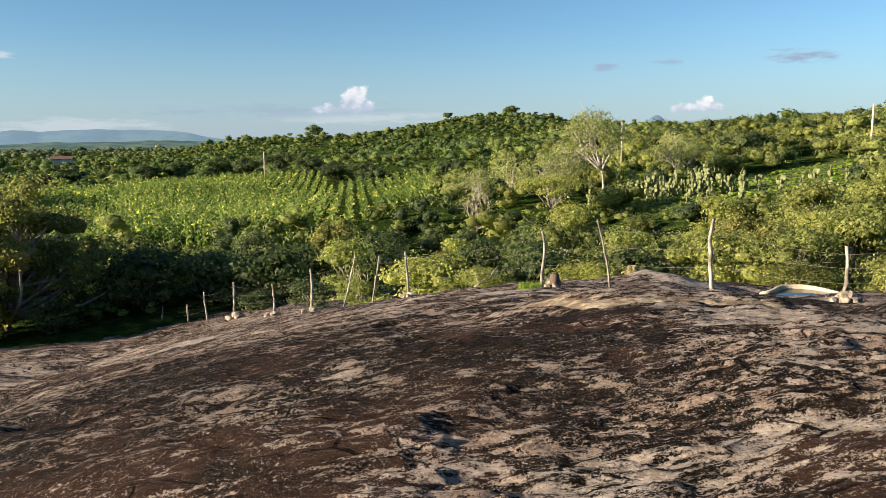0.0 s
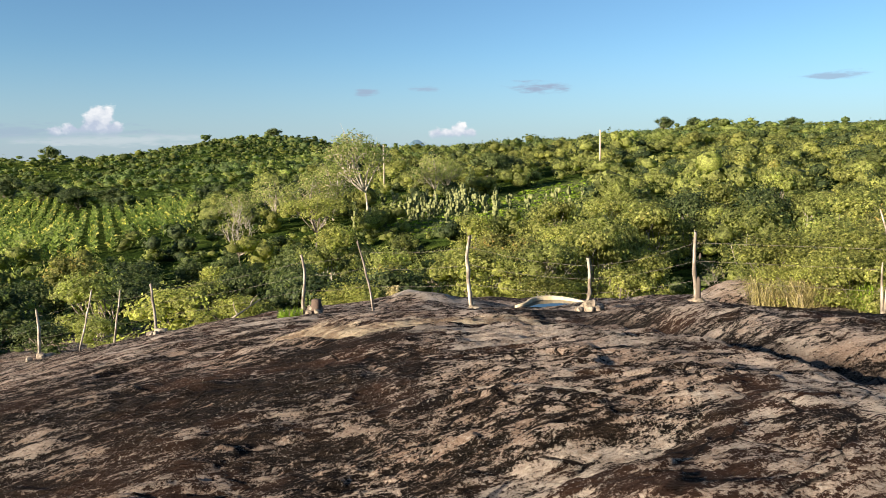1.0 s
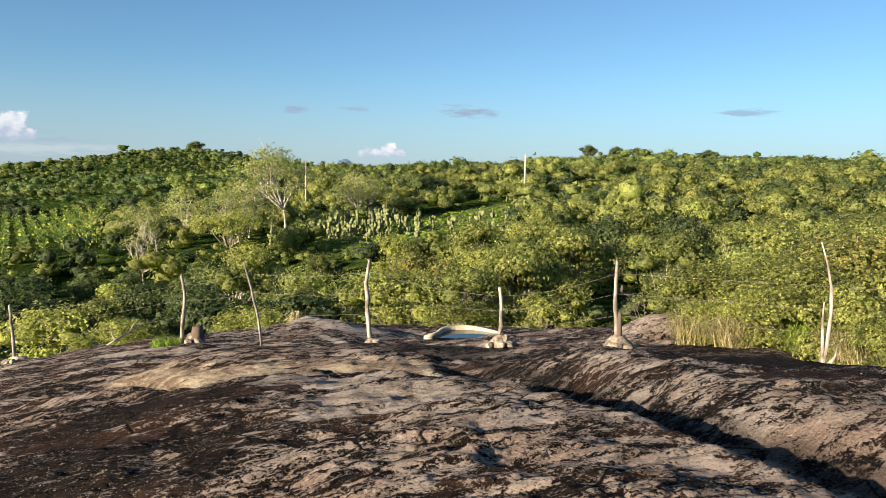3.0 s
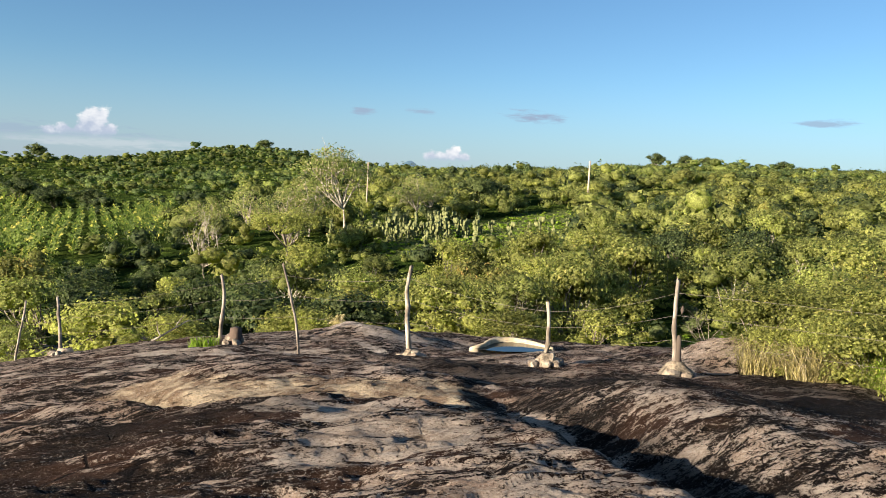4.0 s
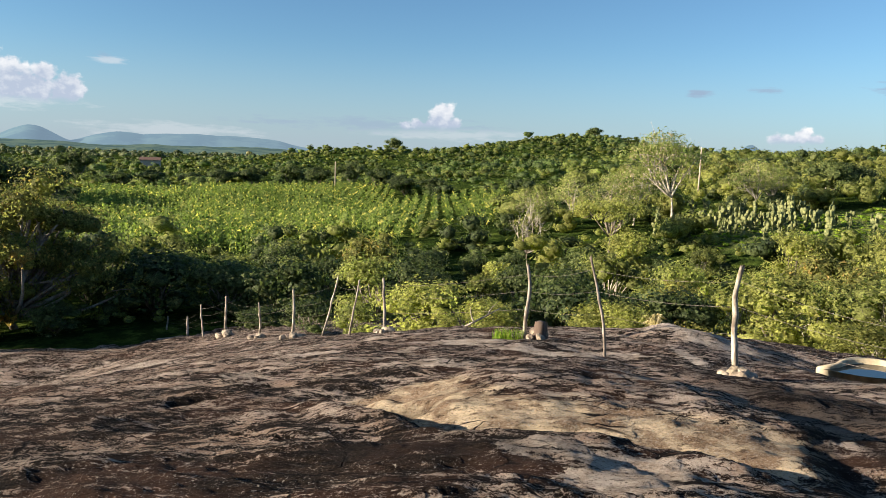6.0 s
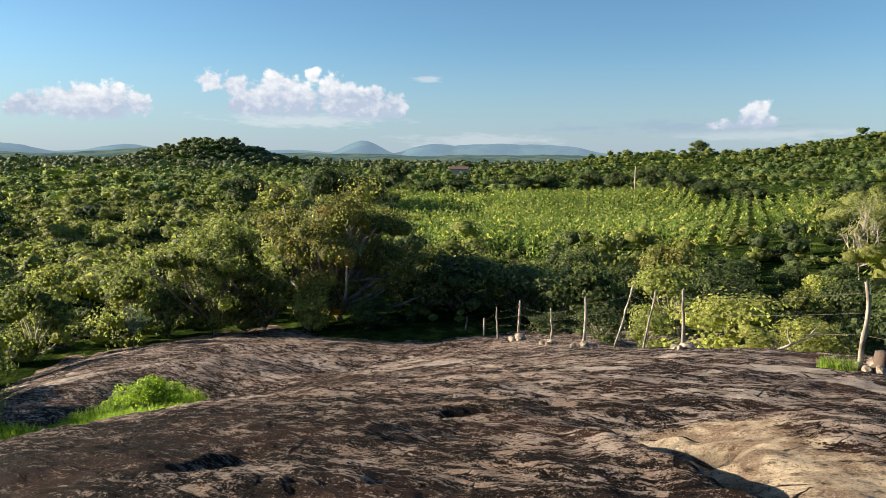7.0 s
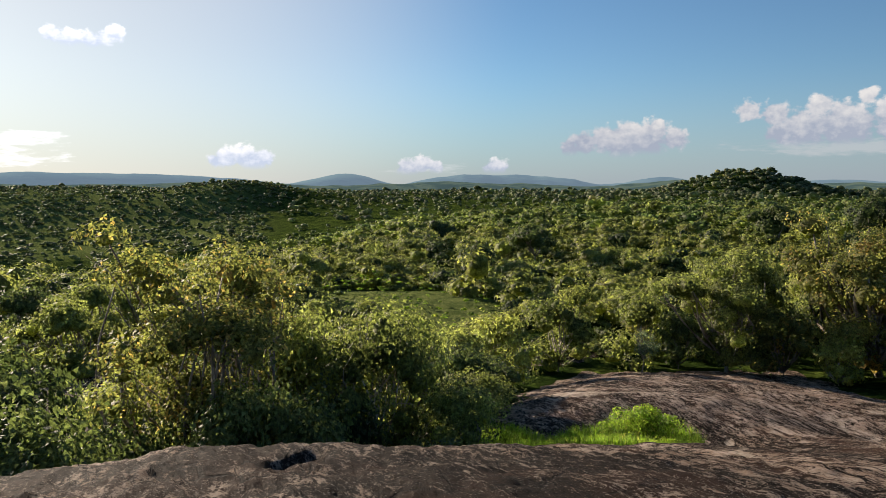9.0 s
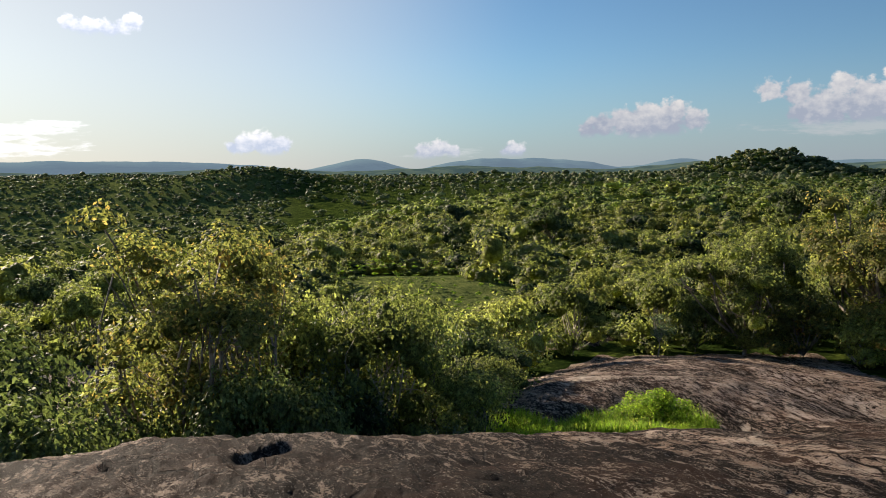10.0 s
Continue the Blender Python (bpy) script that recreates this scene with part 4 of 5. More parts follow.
def stand_copy(thing, x, y, scale=1.0, turn=0.0, tall=1.0, sink=0.1):
    twin = copy_thing(thing, Matrix.Translation((x, y, support(x, y) - sink)) @ Matrix.Rotation(turn, 4, "Z"))
    twin.scale = (scale, scale, scale * tall)
    return twin


rs = np.random.default_rng(77)
# kinds of bush near the rock: unit bushes one metre wide; the second half are coarser, for farther off
KINDS = [
    (leaf_scrub, bark_grey, "rounded green scrub bush below the granite", 0.026, 0.85),
    (leaf_bright, bark_grey, "yellow-green scrub bush with small leaves", 0.026, 0.8),
    (leaf_deep, bark_grey, "dark green dense scrub bush", 0.030, 0.85),
    (leaf_scrub, bark_pale, "feathery green scrub tree with pale stems", 0.022, 0.95),
    (leaf_yellow, bark_grey, "scrub tree with yellowing leaves", 0.030, 0.9),
    (leaf_bright, bark_pale, "bright sunlit bush with broad leaves", 0.036, 0.75),
]
masters = []
for n, (mat, bark, label, leaf, high) in enumerate(KINDS):
    masters.append(tree("scrub_bush", 300 + n, 1.0, high, 0.022, leaf * 0.85, 6600, mat, bark, label, "bush", 24, 0.0, 0.35, 0.85, 1, True))
for n, (mat, bark, label, leaf, high) in enumerate(KINDS):
    masters.append(tree("scrub_bush", 330 + n, 1.0, high, 0.022, leaf * 1.3, 2300, mat, bark, label, "bush", 18, 0.0, 0.48, 0.85, 0, True))
used = [False] * len(masters)


def plant(kind, x, y, wide, high=1.0, turn=None, top=None):
    """A bush of that kind, its width in metres, and its height factor or the height of its top."""
    if top is not None:
        high = max(0.45, min(1.6, (top - support(x, y)) / (wide * KINDS[kind][4] * 0.97)))
    turn = rs.uniform(0, 6.28) if turn is None else turn
    if math.hypot(x - 2, y - 5) > 27:
        kind += len(KINDS)
    if used[kind]:
        return stand_copy(masters[kind], x, y, wide, turn, high, 0.06 * wide)
    used[kind] = True
    return stand(masters[kind], x, y, wide, turn, high, 0.06 * wide)


# placed by hand: kind, x, y, width, height of the top
PLANTED = [
    # left of the rock, kind 2 puts shade into darker leaves
    (2, -15.0, 6.2, 4.2, -2.9), (0, -18.2, 10.4, 4.6, -2.8), (2, -12.6, 4.0, 4.5, -4.1), (2, -13.0, 8.8, 3.6, -4.3), (2, -11.8, 0.6, 4.4, -3.7), (3, -16.5, 12.0, 4.8, -3.5), (0, -19.5, 14.0, 4.6, -4.2), (2, -18.5, 2.5, 6.0, -2.6),
    # the four with y below 0 are unseen, added to shade the nearer bushes
    (1, -22.5, 13.0, 4.8, -5.3), (2, -16.0, -2.5, 6.0, -0.9), (2, -21.0, -1.0, 6.0, -0.7), (2, -20.0, -5.5, 6.0, -0.8), (2, -25.0, -3.0, 7.0, -0.8), (3, -24.0, 7.0, 5.0, -4.0), (1, -27.5, 17.0, 5.2, -6.6), (0, -31.0, 20.5, 5.2, -7.4), (1, -36.0, 25.0, 5.5, -7.6), (3, -38.5, 30.0, 5.5, -7.4), (0, -33.0, 17.0, 5.0, -7.8), (2, -23.5, 17.5, 3.4, -6.6), (2, -15.0, 5.2, 4.0, -4.2), (2, -20.0, 9.5, 5.0, -3.6),
]
PLANTED_FAR = [
    (3, -36.5, 43.0, 7.0, -4.6), (2, -20.0, 47.5, 7.0, -6.2), (0, -31.0, 50.0, 8.0, -3.8), (0, -37.0, 35.5, 5.0, -7.4), (2, -35.0, 37.0, 4.0, -8.4), (4, -29.5, 39.8, 4.6, -7.4), (5, -26.5, 40.6, 3.6, -8.6), (2, -23.0, 42.5, 3.4, -9.0),
    (2, -16.0, 49.0, 6.5, -6.8), (2, -11.0, 47.5, 6.0, -6.4), (0, -6.0, 46.0, 5.5, -5.8), (2, -10.0, 40.0, 2.8, -8.0), (2, -6.8, 36.6, 2.8, -6.7), (0, -4.0, 34.0, 2.4, -6.3), (1, -0.6, 33.0, 5.2, -4.8), (5, 1.5, 31.2, 3.6, -5.3), (2, 4.5, 33.0, 5.0, -4.4), (5, 6.2, 31.0, 3.6, -4.9), (2, 8.5, 32.8, 4.6, -4.6),
]
PLANTED_SUNNY = [
    (1, 12.3, 32.0, 5.0, -3.7), (3, 15.3, 31.0, 4.8, -3.4), (1, 18.6, 33.0, 5.0, -2.9), (3, 21.5, 36.5, 5.6, -2.6), (1, 25.5, 38.5, 5.6, -2.3), (5, 13.5, 28.0, 2.8, -4.6), (1, 17.0, 27.5, 3.2, -4.3),
    (1, 13.8, 12.6, 3.0, -1.2), (5, 15.6, 10.6, 3.2, -0.9), (1, 12.9, 14.2, 2.5, -1.5), (4, 16.8, 13.4, 3.6, -0.9), (1, 13.8, 9.4, 2.2, -1.3), (5, 17.5, 9.0, 3.6, -0.5), (3, 19.5, 12.0, 4.2, -0.6), (1, 16.6, 16.2, 3.0, -1.6), (5, 14.6, 8.0, 2.4, -1.2), (4, 19.5, 16.5, 4.0, -1.2), (1, 16.2, 6.4, 3.0, -0.8),
]
PLANTED += [(1, 12.2, 13.2, 1.6, -2.2), (5, 12.4, 11.6, 1.7, -1.9), (1, 12.5, 12.4, 1.7, -1.8), (5, 12.6, 10.8, 1.8, -1.7), (1, 12.2, 9.6, 1.5, -1.9), (1, 11.9, 8.9, 1.3, -2.1), (5, 12.9, 8.3, 2.0, -1.5), (2, -14.6, 10.6, 3.4, -5.2), (0, -15.6, 14.2, 3.0, -5.8), (2, -17.8, 14.8, 3.2, -6.2), (0, -20.5, 17.0, 3.2, -6.8), (2, -24.8, 19.3, 3.6, -7.6), (0, -28.2, 20.6, 3.6, -8.2)]
PLANTED = PLANTED + PLANTED_FAR + PLANTED_SUNNY
for *row, top in PLANTED:
    plant(*row, top=top)
stand(tree("spreading_tree", 340, 7.4, 9.6, 0.14, 0.125, 22000, leaf_yellow, bark_grey, "tall tree with yellowing leaves rising beside the granite", "tree", 88, 0.12, 0.3, 0.85, 1, shape=lobed), -16.3, 8.0)
stand(tree("spreading_tree", 341, 11.5, 8.6, 0.32, 0.18, 30000, leaf_yellow, bark_grey, "large dense spreading tree, its crown turning yellow-brown", "tree", 99, 0.08, 0.5, 0.85, 1, shape=lobed), -27.0, 44.5)
stand(tree("spreading_tree", 342, 8.5, 6.4, 0.22, 0.16, 16000, leaf_scrub, bark_grey, "spreading tree with yellow-green leaves below the granite", "tree", 77, 0.05, 0.5, 0.85, 1, shape=lobed), -32.5, 38.5)
taken = [(-28.0, 43.8, 12.0)] + [(row[1], row[2], row[3]) for row in PLANTED]
for _ in range(1500):
    d = math.sqrt(rs.uniform(24 ** 2, 64 ** 2))
    x, y = polar(rs.uniform(-62, 112), d)
    w = rs.uniform(3.0, 5.6)
    if open_land(x, y, 1.2) or any(math.hypot(x - a, y - b) < 0.36 * (w + c) for a, b, c in taken):
        continue
    if 54 < math.degrees(math.atan2(-x, y)) < 80 and d > 27:
        w = min(w, 2.4)
    taken.append((x, y, w))
    # more dark-leaved bushes ahead, partly in place of shade
    dark = -8 < math.degrees(math.atan2(-x, y)) < 34
    plant(int(rs.choice(6, p=(0.16, 0.06, 0.58, 0.12, 0.05, 0.03) if dark else (0.28, 0.24, 0.14, 0.20, 0.06, 0.08))), x, y, w, rs.uniform(0.8, 1.05))

# ---- the fence ----


def fence_post(foot, top, thick, material, label):
    thing = tagged(new("fence_post"), label, "post", "posts of the wire fence")
    foot = (foot[0], foot[1], min(foot[2], support(foot[0], foot[1])))
    thing.location = foot
    rs = np.random.default_rng(int(abs(foot[0] * 31 + foot[1] * 17)))
    rings, sides = 20, 10
    verts, facs = [], []
    lean = Vector(top) - Vector(foot)
    bend = Vector((rs.normal(0, 0.05), rs.normal(0, 0.03), 0))
    bend *= 0.3 if label.startswith("split") else 1.0
    knot, kink = rs.uniform(0.35, 0.7), Vector((rs.normal(0, 0.025), rs.normal(0, 0.02), 0))
    for i in range(rings):
        f = i / (rings - 1)
        c = lean * f + bend * math.sin(math.pi * f) + bend.yxz * 0.5 * math.sin(2 * math.pi * f) + kink * math.exp(-((f - knot) / 0.09) ** 2)
        for j in range(sides):
            a = 2 * math.pi * j / sides
            r = 0.72 * thick * (1.0 - 0.35 * f) * (1 + 0.12 * math.sin(2 * a + 1.5 * f) + rs.normal(0, 0.05) + 0.2 * math.exp(-((f - knot) / 0.05) ** 2))
            verts.append((c.x + r * math.cos(a), c.y + r * math.sin(a), c.z + (rs.normal(0, 0.03) if i == rings - 1 else 0) - (0.2 if i == 0 else 0)))
    for i in range(rings - 1):
        for j in range(sides):
            facs.append((i * sides + j, i * sides + (j + 1) % sides, (i + 1) * sides + (j + 1) % sides, (i + 1) * sides + j))
    facs.append(tuple(range((rings - 1) * sides, rings * sides)))
    part("shaft", mesh_of("shaft", verts, facs, material, True), thing)
    return thing


pale, grey = "crooked pale weathered fence post", "straight grey weathered fence post"
POSTS = [  # foot, top, thickness
    ((9.63, 12.91, -3.02), (9.60, 12.95, -1.52), 0.062, post_grey, "split grey fence post on a mortared stone footing"),
    ((8.40, 15.09, -3.47), (8.42, 15.09, -2.24), 0.07, post_pale, "short pale fence post on a stone footing"),
    ((6.50, 17.31, -3.70), (6.45, 17.30, -1.88), 0.075, post_pale, pale + " on a stone pile"),
    ((4.59, 19.73, -4.00), (4.16, 19.57, -2.13), 0.045, post_grey, "thin leaning fence post on bare rock"),
    ((2.95, 21.47, -4.25), (2.93, 21.45, -2.62), 0.065, post_grey, grey + " beside a stump of stone"),
    ((-1.28, 26.33, -5.65), (-1.39, 26.53, -4.00), 0.07, post_grey, grey + " in a stone pile"),
    ((-2.77, 27.99, -6.20), (-2.49, 28.06, -4.40), 0.05, post_pale, "thin leaning pale fence post"),
    ((-4.12, 29.49, -6.65), (-3.61, 29.63, -4.57), 0.05, post_pale, "thin leaning curved pale fence post"),
    ((-5.78, 31.33, -7.15), (-5.77, 31.34, -5.46), 0.08, post_pale, pale + " in a stone pile"),
    ((-8.05, 33.86, -7.94), (-8.06, 33.85, -6.57), 0.07, post_pale, "short pale fence post among stones"),
    ((-10.74, 36.85, -8.77), (-10.75, 36.84, -7.04), 0.085, post_pale, pale + " in a stone pile"),
    ((-13.05, 39.42, -9.59), (-13.14, 39.38, -8.07), 0.06, post_pale, "slim pale fence post at the foot of the rock"),
    ((-14.80, 41.36, -10.20), (-14.80, 41.36, -9.21), 0.08, post_pale, "short pale fence post at the foot of the rock"),
    ((-17.42, 44.28, -10.95), (-17.39, 44.29, -9.97), 0.07, post_pale, "short pale fence post at the foot of the rock"),
    ((-19.09, 46.14, -11.30), (-19.15, 46.11, -10.50), 0.07, post_grey, "short grey fence post at the foot of the rock"),
    ((-21.08, 48.35, -11.60), (-21.04, 48.38, -10.90), 0.07, post_grey, "short grey fence post in the shade"),
]
posts = [fence_post(*row) for row in POSTS]
k = Mat("rotten_post_wood")
rotten = k.done(k.mix(k.noise(16.0, 5.0, 0.7, k.scaled(k.pos, (1, 1, 0.2))), (0.02, 0.016, 0.013), (0.15, 0.115, 0.085)), 0.95)
part("rotten_side", mesh_of("rotten_side", *tube([(0.02, -0.035, -0.1), (0.02, -0.04, 0.3), (0.015, -0.036, 0.62), (0.02, -0.02, 0.68)], [0.045, 0.047, 0.04, 0.02], 8), rotten, True), posts[0], "dark rotted lower side")
part("knot_hole", mesh_of("knot_hole", *tube([(0.02, -0.045, 1.03), (0.025, -0.05, 1.09), (0.03, -0.045, 1.16)], [0.012, 0.03, 0.01], 8), rotten, True), posts[0], "dark knot hole")
for n, up in enumerate((0.36, 0.62, 0.86)):
    pts = []
    for (foot, top, *_), (foot2, top2, *_) in zip(POSTS, POSTS[1:]):
        a, b = Vector(foot).lerp(Vector(top), up), Vector(foot2).lerp(Vector(top2), up)
        for i in range(6):
            p = a.lerp(b, i / 6)
            p.z -= 0.05 * math.sin(math.pi * i / 6) * (1 + 0.4 * n)
            pts.append(p)
    first = Vector((15.0, 5.0, -2.2 + 0.35 * n))
    pts = [first, *pts]
    tagged(new("barbed_wire", mesh_of("barbed_wire", *tube(pts, [0.0026] * len(pts), 4), wire_steel)), "rusty barbed wire strung along the fence posts", "wire", "strands of the wire fence")


def stone_mesh(rs, size, flat=0.7):
    """A broken block with rounded corners."""
    v, f = BALL
    w = v / (np.abs(v) ** 3.2).sum(1, keepdims=True) ** (1 / 3.2)
    w = w * (1 + 0.06 * rs.normal(size=(len(v), 1))) + 0.14 * w[:, [1, 2, 0]] * rs.normal(0, 1, (1, 3))
    w = w * np.array([rs.uniform(0.75, 1.2), rs.uniform(0.75, 1.1), flat * rs.uniform(0.8, 1.1)]) * size * 0.86
    return fast_mesh("stone", w, f, boulder)


def mortar_mound(rs, wide, high):
    """A lumpy low cone of mortar round the foot of a post."""
    verts, facs, sides = [], [], 18
    for i in range(6):
        f = i / 5
        for j in range(sides):
            a = 2 * math.pi * j / sides
            r = wide * (1 - 0.72 * f ** 1.5) * (1 + 0.12 * math.sin(3 * a + wide * 9) + rs.normal(0, 0.05))
            verts.append((r * math.cos(a), r * math.sin(a), -0.12 + (high + 0.12) * f + rs.normal(0, 0.012)))
    for i in range(5):
        for j in range(sides):
            facs.append((i * sides + j, i * sides + (j + 1) % sides, (i + 1) * sides + (j + 1) % sides, (i + 1) * sides + j))
    facs.append(tuple(range(5 * sides, 6 * sides)))
    return mesh_of("mortar", verts, facs, footing_mortar, True)


k = Mat("dirty_footing_mortar")
h = k.noise(11.0, 6.0, 0.7)
footing_mortar = k.done(k.mix(k.ramp(h, 0.38, 0.62), (0.10, 0.08, 0.055), (0.36, 0.29, 0.20)), 0.95, k.bump(h, 1.0, 0.04))
PILES = [(6.50, 17.25, 0.27, 6), (8.40, 15.0, 0.265, 6), (9.63, 12.88, 0.30, 4), (3.15, 21.4, 0.28, 5), (-1.25, 26.2, 0.24, 7), (-5.75, 31.2, 0.32, 4), (-8.05, 33.75, 0.26, 4), (-10.75, 36.7, 0.36, 5)]
for x, y, size, count in PILES:
    thing = tagged(new("stone_pile"), "pile of tan stones round the foot of a fence post", "stones", "stone piles at the posts")
    rs = np.random.default_rng(int(abs(x * 13 + y * 7)))
    thing.location = (x, y, support(x, y))
    if y < 18:
        part("mortar", mortar_mound(rs, size * 1.1, size * 0.85), thing, "rough dirty mortar")
    for i in range(count + 2):
        a, d = 6.28 * i / count + rs.uniform(0, 0.6), size * rs.uniform(0.55, 0.95) * (0.4 if i >= count else 1.0)
        qx, qy = math.cos(a) * d * 1.15, math.sin(a) * d - 0.06
        r = size * (rs.uniform(0.3, 0.55) if y < 18 else rs.uniform(0.42, 0.7))
        up = support(x + qx, y + qy) - support(x, y) + r * 0.35 + (size * 0.3 if i >= count else 0.0)
        part("stone", stone_mesh(rs, r, 0.8), thing, m=Matrix.Translation((qx, qy, up)) @ Matrix.Rotation(rs.uniform(0, 6.28), 4, "Z") @ Matrix.Rotation(rs.normal(0, 0.3), 4, "X"))


# ---- landmarks of the slopes ----
stand(tree("pale_tree", 500, 10.5, 10.5, 0.24, 0.24, 3800, leaf_pale, bark_pale, "tall pale-barked tree with thin dry foliage", "tree", 13, 0.35, 0.0, 0.5, 5), 17.2, 78.8)
dry = tree("dry_tree", 501, 6.5, 6.0, 0.14, 0.18, 2400, leaf_pale, bark_pale, "pale half-bare tree with dry leaves", "tree", 10, 0.3, 0.0, 0.6, 5)
stand(dry, 11.5, 81.0)
for x, y, s, a in ((7.5, 84.0, 1.0, 1.0), (14.3, 83.0, 1.15, 2.2), (27.5, 86.0, 1.05, 3.0), (30.0, 88.0, 0.9, 4.0), (4.0, 86.0, 0.8, 5.0)):
    stand_copy(dry, x, y, s, a)
stand(tree("umbrella_tree", 510, 7.0, 5.6, 0.16, 0.19, 3200, leaf_bright, bark_grey, "spreading flat-topped tree with yellow-green crown", "tree", 16, 0.35, 0.3, 0.6, 2, True, flat_top), 10.2, 69.0)
stand(tree("dead_bush", 520, 4.6, 6.0, 0.10, 0.1, 0, leaf_pale, bark_pale, "leafless grey bush of bare twigs", "bush", 14, 0.2, 0.0, 0.7, 9), 3.4, 68.0)
snag_pieces = tree("dead_bush", 521, 3.0, 3.4, 0.03, 0.1, 0, leaf_pale, bark_grey, "leafless grey sapling with bare twigs", "bush", 8, 0.35, 0.0, 0.7, 6)
stand(snag_pieces, 20.4, 25.3, 0.8)
stand_copy(snag_pieces, 15.0, 29.5, 0.8, 1.0)
big = tree("shade_tree", 530, 10.0, 9.5, 0.3, 0.34, 3600, leaf_deep, bark_grey, "tall dark round-crowned tree beside the maize", "tree", 14, 0.15, 0.6, 0.85, 0, True)
stand(big, *polar(42.3, 140))
for turn, d, s, tall in ((36.8, 150, 1.15, 1.0), (35.0, 158, 1.0, 1.0), (32.6, 160, 1.0, 0.9), (31.6, 210, 1.1, 1.1), (29.0, 205, 0.8, 0.7), (26.5, 208, 0.85, 0.75), (24.2, 208, 0.8, 0.7), (22.0, 206, 0.9, 0.75), (19.6, 206, 0.9, 0.8), (17.2, 208, 1.0, 0.8), (14.8, 202, 0.9, 0.8), (12.4, 196, 1.0, 0.85), (10.4, 188, 0.9, 0.8), (8.2, 172, 0.8, 0.8), (6.0, 168, 0.8, 0.7), (58.6, 118, 0.8, 0.9), (62.5, 96, 0.6, 0.9), (-21.5, 106, 0.7, 0.9), (-23.0, 110, 0.6, 0.9), (9.9, 392, 1.0, 1.0), (-27.3, 305, 0.8, 1.1), (-34.7, 300, 0.8, 1.0), (-37.0, 300, 0.7, 0.9), (-38.4, 298, 0.7, 0.8), (-24.5, 300, 0.8, 0.8), (-5.5, 424, 1.1, 0.7), (-43.5, 300, 0.7, 0.8)):
    stand_copy(big, *polar(turn, d), s, turn, tall, 0.6)

# prickly pears on the slope
def pear_pad(rs, size):
    v, f = BALL_LOW
    return fast_mesh("pad", v * np.array([0.5, 0.11, 0.68]) * size + np.array([0, 0, 0.55 * size]), f, pear_green, True)


k = Mat("prickly_pear_pad")
pear_green = k.done(k.mix(k.ramp(k.noise(4.0, 4.0), 0.35, 0.65), (0.075, 0.095, 0.03), (0.21, 0.22, 0.08)), 0.85)
pears = []
for n in range(3):
    rs = np.random.default_rng(600 + n)
    thing = tagged(new("prickly_pear"), "tall prickly pear cactus with pale flat pads", "cactus", "prickly pears on the slope")
    meshes = [pear_pad(rs, s) for s in (0.5, 0.6)]
    tips = [(0.0, 0.0, -0.1, 0.0, 0.0)]
    for i in range(15):
        x, y, z, a, lean = tips[rs.integers(0, len(tips))]
        turn, tilt = rs.uniform(0, 6.28), rs.normal(0, 0.45)
        m = Matrix.Translation((x, y, z)) @ Matrix.Rotation(turn, 4, "Z") @ Matrix.Rotation(tilt, 4, "Y")
        part("pad", meshes[i % 2], thing, m=m)
        top = m @ Vector((0, 0, 0.58))
        tips.append((top.x, top.y, top.z, turn, tilt))
    pears.append(thing)
rs = np.random.default_rng(61)
spots = [(rs.normal(23.5, 4.2), rs.normal(77.5, 3.6)) for _ in range(52)] + [(rs.normal(15.5, 1.6), rs.normal(74.5, 1.5)) for _ in range(6)] + [(rs.normal(34, 3.5), rs.normal(68, 4.0)) for _ in range(10)]
for n, (x, y) in enumerate(spots):
    if n < 3:
        stand(pears[n], x, y, rs.uniform(0.6, 0.95), rs.uniform(0, 6.28))
    else:
        stand_copy(pears[n % 3], x, y, rs.uniform(0.6, 1.0), rs.uniform(0, 6.28))

# poles of the power line
k = Mat("sun_bleached_pole")
pole_wood = k.done(k.mix(k.noise(5.0, 4.0, vec=k.scaled(k.pos, (1, 1, 0.1))), (0.36, 0.28, 0.20), (0.55, 0.46, 0.36)), 0.85)
for x, y, high, r in ((54.0, 93.0, 6.4, 0.13), (26.0, 107.0, 7.0, 0.10), (-45.0, 186.0, 7.0, 0.14)):
    thing = tagged(new("utility_pole"), "bare wooden utility pole standing in the scrub", "pole")
    z = support(x, y)
    thing.location = (x, y, z)
    part("shaft", mesh_of("shaft", *tube([(0, 0, -0.4), (0.02, 0, high * 0.5), (0, 0, high)], [r * 1.15, r, r * 0.85], 10), pole_wood, True), thing)

# farmhouse beyond the maize
k = Mat("old_roof_tile")
roof_tile = k.done(k.mix(k.noise(1.5, 4.0), (0.10, 0.06, 0.045), (0.20, 0.11, 0.08)), 0.9)
hx, hy = polar(27.3, 335)
house = tagged(new("farmhouse"), "low farmhouse with a dark tiled roof among trees", "house")
house.scale = (0.75, 0.75, 0.75)
house.location, house.rotation_euler = (hx, hy, support(hx, hy) + 1.6), (0, 0, radians(20))
v = [(-5, -3, -4), (5, -3, -4), (5, 3, -4), (-5, 3, -4), (-5, -3, 2.4), (5, -3, 2.4), (5, 3, 2.4), (-5, 3, 2.4), (-5, 0, 3.6), (5, 0, 3.6)]
part("wall", mesh_of("wall", v, [(0, 1, 5, 4), (1, 2, 6, 9, 5), (2, 3, 7, 6), (3, 0, 4, 8, 7)], mortar), house)
v = [(-5.6, -3.6, 2.25), (5.6, -3.6, 2.25), (5.6, 0, 3.75), (-5.6, 0, 3.75), (5.6, 3.6, 2.25), (-5.6, 3.6, 2.25)]
w = [(x, y, z + 0.15) for x, y, z in v]
